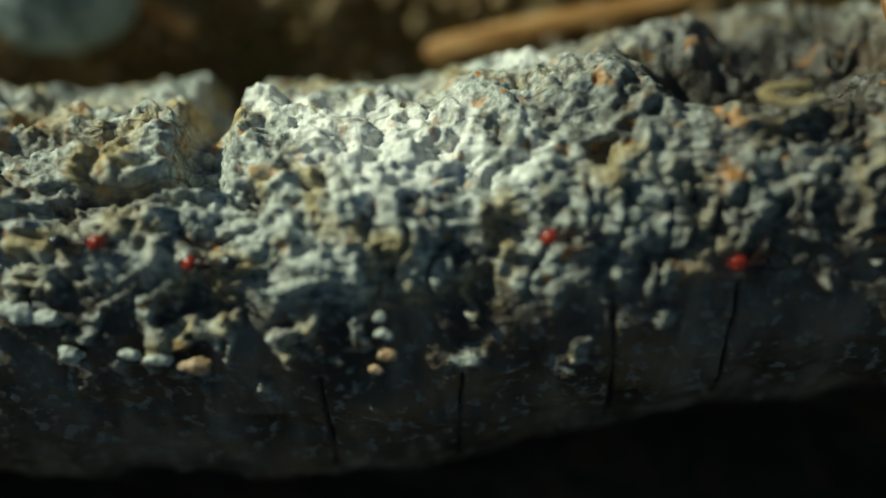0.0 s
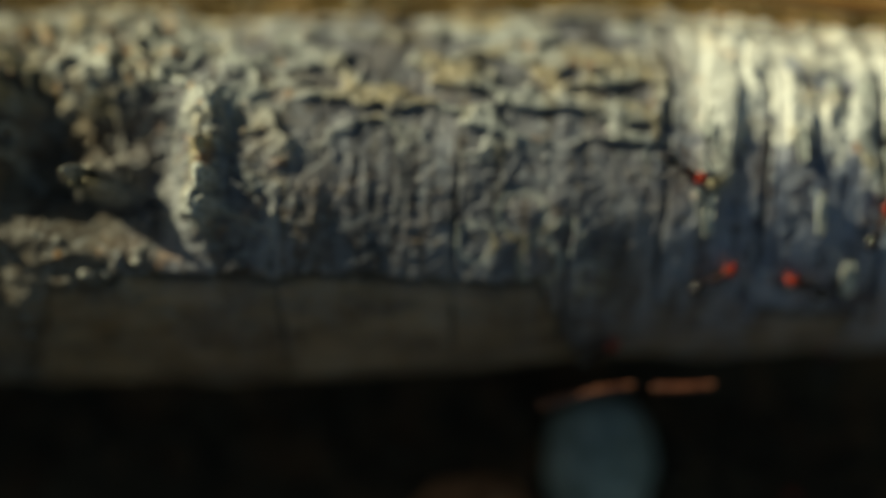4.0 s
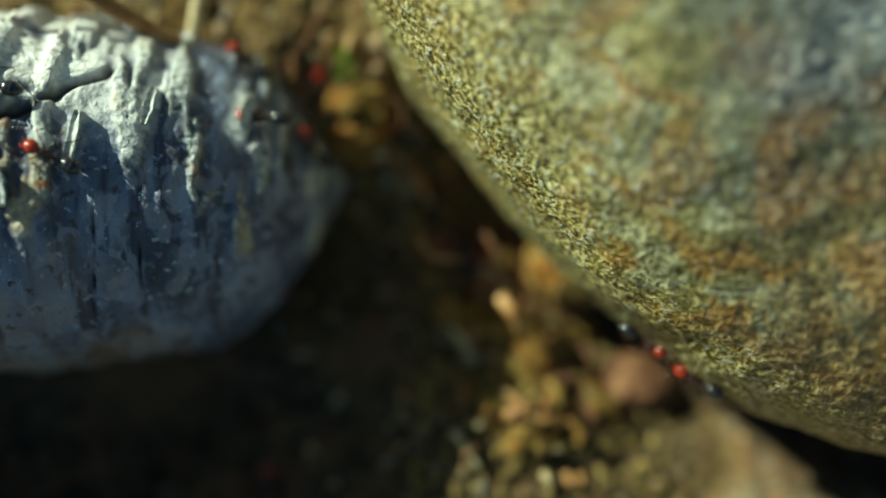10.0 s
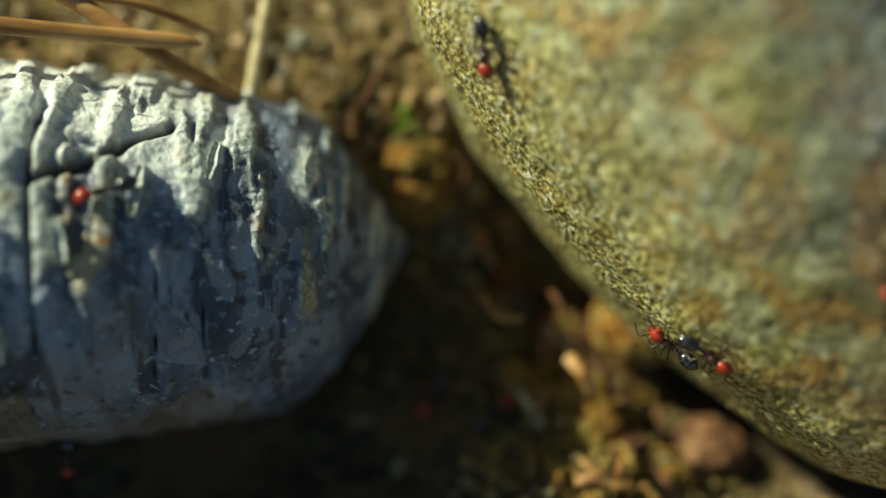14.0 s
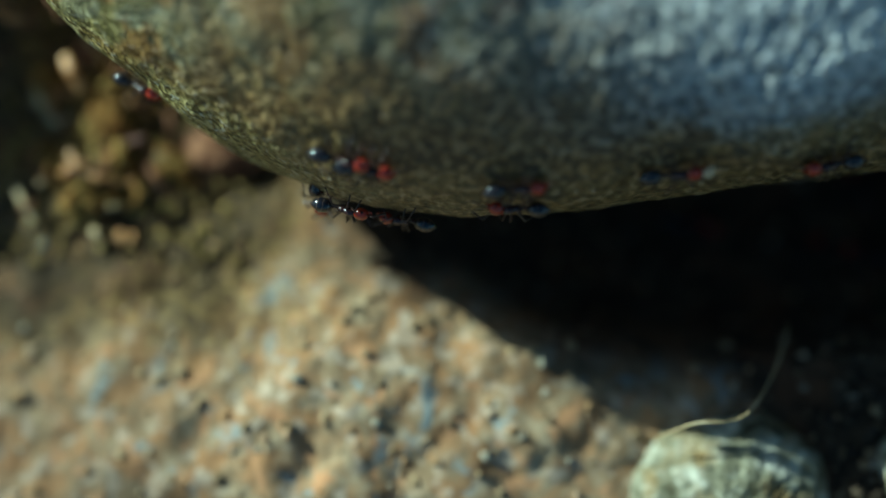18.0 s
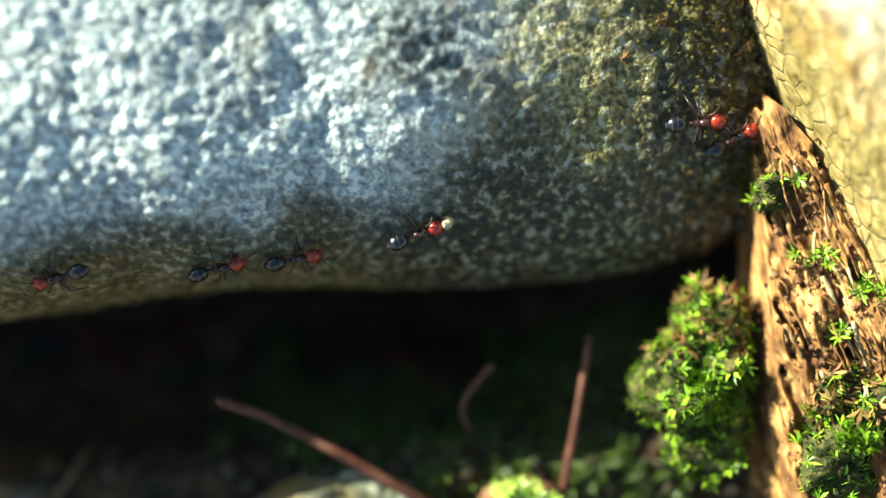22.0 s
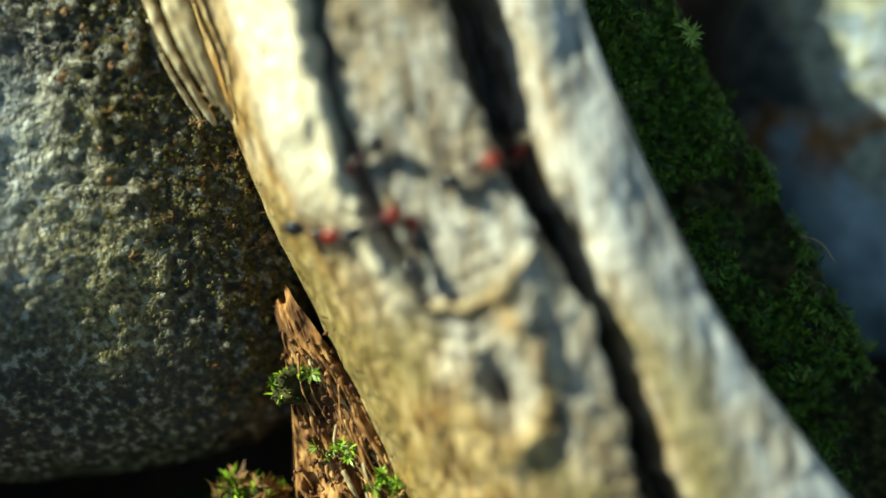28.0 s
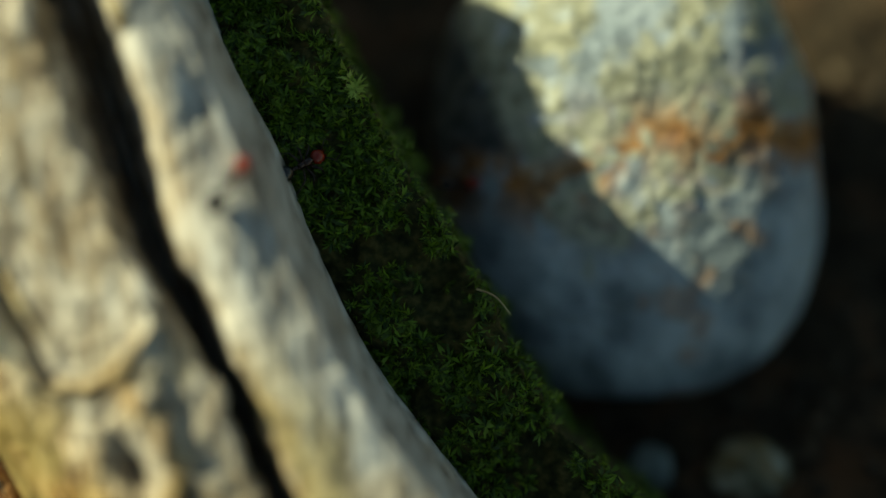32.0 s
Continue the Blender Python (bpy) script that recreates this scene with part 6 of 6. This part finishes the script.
    stroll((1.90, 114.4, -27.0), (3.5, 110.1, -2.2), (4.5, 101.1, 1.4), (5, 95.3, 3.2), (6, 89.4, 5.2), (7, 83.5, 7.2), (9.78, 84.3, -28.8))
    stroll((1.89, 95.8, -27.7), (3.5, 96.6, -2.2), (4.5, 105.6, 1.8), (5, 110.3, 4.5), (6, 116.1, 6.8), (7, 122.8, 10.0), (8, 132.4, 9.8), (9, 140.0, 6.7), (10, 144.7, 0.9), (11, 148.4, -2.3), (12, 154.6, -6.2), (13, 160.9, -9.3), (14, 167.2, -12.4), (16.86, 192.9, -13.5))
    stroll((1.57, 111.9, -28.4), (4, 111.7, 4.5), (5, 119.5, 6.8), (6, 127.3, 9.1), (7, 139.4, 8.1), (8, 140.8, 5.9), (9, 148.9, -2.8), (10, 153.7, -6.0), (11, 161.1, -9.3), (12, 168.5, -12.6), (14.85, 194.1, -14.2))
    stroll((2.92, 90.2, -26.1), (4, 93.1, -5.8), (5, 102.1, -2.1), (6, 113.4, 1.6), (7, 120.6, 6.0), (9, 134.2, 10.5), (11, 135.2, 9.4), (12, 137.4, 8.5), (13, 141.4, 5.0), (13.5, 143.3, 2.4), (15.5, 150.9, -4.3), (16, 156.5, -6.2), (17, 161.3, -7.5), (18, 170.0, -10.3), (19, 172.2, -10.4), (20, 174.4, -10.5), (22.37, 195.3, -15.0))
    stroll((2.50, 111.3, -26.8), (5, 113.2, 6.6), (6, 120.2, 6.6), (7, 127.2, 6.6), (9.79, 133.8, -28.7))
    stroll((3.98, 82.9, -27.5), (5, 83.9, -7.4), (6, 92.9, -3.4), (7, 108.4, 3.3), (8, 118.8, 8.6), (9, 127.8, 12.6), (10, 126, 14.6), (11, 120, 16.5), (13, 104, 18))
    stroll((2.46, 124.7, -26.0), (5, 137.0, 4.3), (6, 144.0, 1.3), (7, 151.0, -1.7), (11.95, 193.8, -14.1))
    stroll((3.34, 110.4, -28.9), (6, 109.5, 6.0), (7, 115.1, 7.1), (8, 120.7, 8.2), (9, 127.2, 7.9), (10, 135.0, 11.7), (11, 138.4, 8.3), (12, 141.2, 4.5), (13, 145.1, -0.3), (13.5, 148.4, -2.5), (15.5, 156.3, -7.2), (16, 160.9, -8.4), (17, 164.5, -8.8), (18, 171.1, -9.2), (19, 182.8, -9.7), (20, 191.8, -10.2), (21.12, 200.8, -14.8))
    stroll((3.28, 126.2, -26.6), (6, 122.3, 8.5), (7, 122.0, 7.1), (8, 121.7, 5.7), (9, 121.4, 4.3), (10.5, 112, 9), (12, 100, 12), (14, 88, 13), (16, 74, 14))
    stroll((0.82, 194.2, -14.3), (6, 150.9, 2.8), (7, 141.9, 4.9), (9, 120.1, 9.2), (10, 111.1, 11.3), (12.97, 92, 14))
    stroll((3.16, 124.2, -25.7), (6, 146.7, -2.6), (7, 144.6, 0.6), (8, 142.5, 3.8), (10, 130.2, 9.0), (11, 124.0, 11.6), (12.5, 115, 12.8), (14.5, 100, 14), (16, 88, 14.5))
    stroll((1.24, 196.6, -15.8), (6, 154.6, -7.5), (7, 149.6, -3.5), (8, 144.6, 0.8), (9, 142.6, 3.0), (10, 137.3, 11.0), (11, 131.8, 9.5), (12, 120.9, 7.2), (13, 111.9, 4.9), (15.39, 111.1, -27.6))
    stroll((5.08, 192.8, -13.5), (7, 175.8, -16.7), (8, 166.8, -12.7), (9, 155.2, -7.8), (10, 141.9, 1.6), (11, 141.8, 1.3), (12, 135.6, 13.8), (13, 126.2, 9.7), (13.5, 119.0, 8.7), (14.5, 110.0, 6.7), (17.17, 110.1, -28.3))
    stroll((6.04, 121.5, -24.6), (9, 134.2, 9.9), (10, 127.2, 9.9), (11, 120.2, 9.9), (13.79, 98, 13))
    stroll((5.96, 123.7, -25.5), (9, 144.9, 2.8), (10, 140.0, 6.8), (11, 135.1, 12.8), (12, 133.9, 12.3), (13, 135.7, 13.9), (14, 137.5, 15.5), (17.70, 120.2, -24.0))
    stroll((6.42, 132.8, -28.6), (10, 132.3, 14.6), (11, 135.7, 11.1), (12, 139.1, 7.6), (13, 142.5, 4.1), (16.00, 122.4, -24.9))
    stroll((5.80, 192.5, -13.3), (10, 155.2, -7.0), (11, 148.9, -3.0), (12, 142.6, 2.7), (13, 135.0, 12.0), (13.5, 132.2, 11.1), (15.5, 131.0, 10.9), (16, 124.8, 9.7), (17, 115.8, 7.3), (19.72, 115.7, -28.2))
    stroll((7.30, 193.7, -14.0), (10, 169.4, -13.7), (11, 162.7, -10.5), (12, 156.0, -7.3), (13, 149.4, -3.0), (13.5, 149.2, -3.1), (15.5, 141.2, 4.0), (16.5, 137.2, 7.5), (19.35, 126.6, -26.8))
    stroll((7.91, 129.0, -27.7), (11, 129.7, 11.1), (12, 134.0, 9.9), (13, 138.3, 8.7), (13.5, 139.8, 6.3), (15.5, 146.7, -1.0), (16, 150.0, -2.4), (17, 154.7, -3.5), (18, 155.8, -3.6), (19, 156.9, -3.7), (23.15, 193.0, -13.6))
    stroll((9.06, 125.3, -26.2), (12, 136.3, 8.8), (13, 137.3, 9.2), (13.5, 137.8, 9.4), (15.5, 146.2, -0.3), (16, 151.9, -2.9), (17, 160.9, -6.9), (20.78, 194.1, -14.3))
    stroll((11.26, 118.4, -23.2), (14.5, 145.6, -1.6), (15.5, 143.2, 2.4), (16, 142.0, 5.2), (17, 139.6, 9.2), (20.17, 124.0, -25.7))
    stroll((10.37, 193.4, -13.8), (14.5, 156.2, -14.1), (15.5, 165.2, -11.5), (16, 170.5, -10.2), (17, 177.9, -10.5), (18, 188.9, -8.9), (19, 196.6, -8.1), (20, 203.3, -8.3), (20.5, 206.5, -7.7), (21.5, 216.5, -5.8), (22, 222.8, -4.0), (23, 233.3, 0.2), (24, 241.7, 2.4), (25, 243.6, 2.6), (25.5, 243.8, 4.8), (27.5, 258.4, 8.9), (28, 259.7, 10.7), (29, 262.3, 14.3), (30, 266, 22), (31, 268, 34), laden=True)
    stroll((9.41, 196.5, -15.7), (15, 151.1, 5.9), (16, 144.1, 2.9), (17, 137.1, -0.1), (19.23, 122.7, -25.1))
    stroll((13.77, 192.7, -13.4), (15, 182.1, -10.2), (16, 176.9, -10.9), (17, 171.7, -11.6), (18, 166.5, -12.3), (21.27, 195.8, -15.3))
    stroll((12.57, 193.9, -14.1), (16, 163.2, -10.6), (17, 171.5, -10.3), (18, 179.8, -10.0), (19, 190.1, -8.7), (20, 194.6, -8.0), (20.5, 200.9, -7.2), (21.5, 209.3, -6.4), (22, 215.2, -5.3), (23, 227.3, -1.2), (24, 237.9, 2.5), (25, 242.6, 3.0), (25.5, 244.5, 4.0), (26.5, 253, 10), (27.3, 263, 19), (28, 272, 31), (28.5, 278, 39))
    stroll((14.83, 198.1, -14.8), (16, 189.1, -9.4), (17, 180.1, -10.2), (18, 171.1, -11.0), (19, 165.5, -8.5), (20, 159.9, -6.0), (23.79, 193.1, -13.7))
    stroll((15.35, 196.2, -15.5), (17, 182.0, -11.3), (18, 177.5, -11.3), (19, 173.0, -11.3), (20, 168.5, -11.3), (22.89, 194.3, -14.4))
    stroll((16.09, 209.3, -13.2), (17, 202.9, -8.2), (18, 195.9, -8.2), (19, 188.9, -8.2), (20.30, 198.4, -15.1))
    stroll((16.83, 214.5, -13.9), (18, 206.9, -6.7), (19, 202.8, -6.9), (20, 198.7, -7.1), (21, 194.6, -7.3), (22.52, 205.3, -15.8))
    stroll((16.85, 214.4, -14.7), (18, 205.6, -9.1), (19, 212.3, -6.5), (20, 219.0, -3.9), (20.5, 225.2, -4.0), (21.5, 234.5, 2.2), (22, 240.6, 2.3), (23, 244.0, 2.6), (24, 243.4, 4.2), (25, 243.5, 4.9), (25.5, 245.6, 5.0), (26.5, 255, 9.5), (27.5, 268, 18), (28, 276, 27), (28.6, 284, 37))
    stroll((16.42, 218.4, -15.4), (18, 208.5, -5.2), (19, 214.4, -5.4), (20, 220.3, -5.6), (20.5, 223.4, -1.9), (21.5, 240.1, 1.0), (22, 242.8, 1.4), (23, 243.0, 3.3), (24, 243.6, 6.5), (24.4, 247, 8), (25, 257.3, 10.6), (25.5, 259.6, 10.1), (26.5, 265, 15), (27.5, 273, 26), (28.3, 281, 37))
    stroll((18.23, 214.0, -13.1), (19, 207.9, -9.8), (20, 203.1, -6.2), (20.5, 200.7, -4.4), (21.5, 193.5, -5.0), (22.5, 186.3, -5.6), (23.96, 195.5, -14.9))
    stroll((17.62, 221.3, -13.8), (19, 214.0, -3.7), (20, 208.8, -4.9), (20.5, 206.2, -5.5), (21.5, 201.9, -5.6), (22, 198.8, -6.8), (23, 192.6, -9.2), (24.36, 203.0, -15.6))
    stroll((18.38, 202.6, -14.5), (19.5, 194.1, -9.1), (20.5, 187.1, -9.1), (21.5, 180.1, -9.1), (22.96, 192.6, -13.3))
    stroll((19.28, 204.6, -15.2), (20.5, 194.9, -10.0), (21.5, 203.9, -7.2), (22, 210.4, -5.7), (23, 222.5, -1.6), (24, 234.1, -0.4), (25, 241.1, -1.5), (25.5, 244.4, 2.0), (27.5, 246.6, 4.7), (28, 250.8, 7.4), (29, 259.7, 10.1), (30, 265.3, 12.3), (31, 271.1, 13.3), (32, 276.3, 12.3))
    stroll((22.38, 219.5, -15.3), (24.5, 235.2, -4.4), (25.5, 241.3, -0.4), (27.5, 253.5, 8.4), (28, 256.6, 9.9), (29, 264.8, 12.5), (31, 273.8, 12.9), (32, 278.3, 13.1))
    stroll((21, 293, 34), (23.5, 274, 21), (25, 261, 13), (26.5, 258.0, 11.5), (27.5, 251.8, 10.5), (28, 248.7, 10.0), (29, 245.1, 4.3), (30, 241.1, 1.6), (31, 237.1, -1.1))
    stroll((23.49, 218.4, -14.9), (27, 241.3, 6.8), (28, 247.3, 6.5), (29, 253.3, 6.2), (30, 259.3, 7.7), (32, 263.5, 13.0))
    stroll((23.17, 259.8, -36.0), (28, 251.8, 6.7), (29, 255.3, 9.0), (30, 258.8, 11.3), (31, 264.6, 13.1), (32, 266.5, 14.0))
    for laden, model in ((False, MODEL), (True, LADEN)):
        mine = [trip for trip in trips if trip[0] == laden]
        ants = [model] + [copy_thing(model, trip[1][0][1]) for trip in mine[1:]]
        for ant, (_, rows, first, last) in zip(ants, mine):
            go(ant, rows, first, last)


motions()
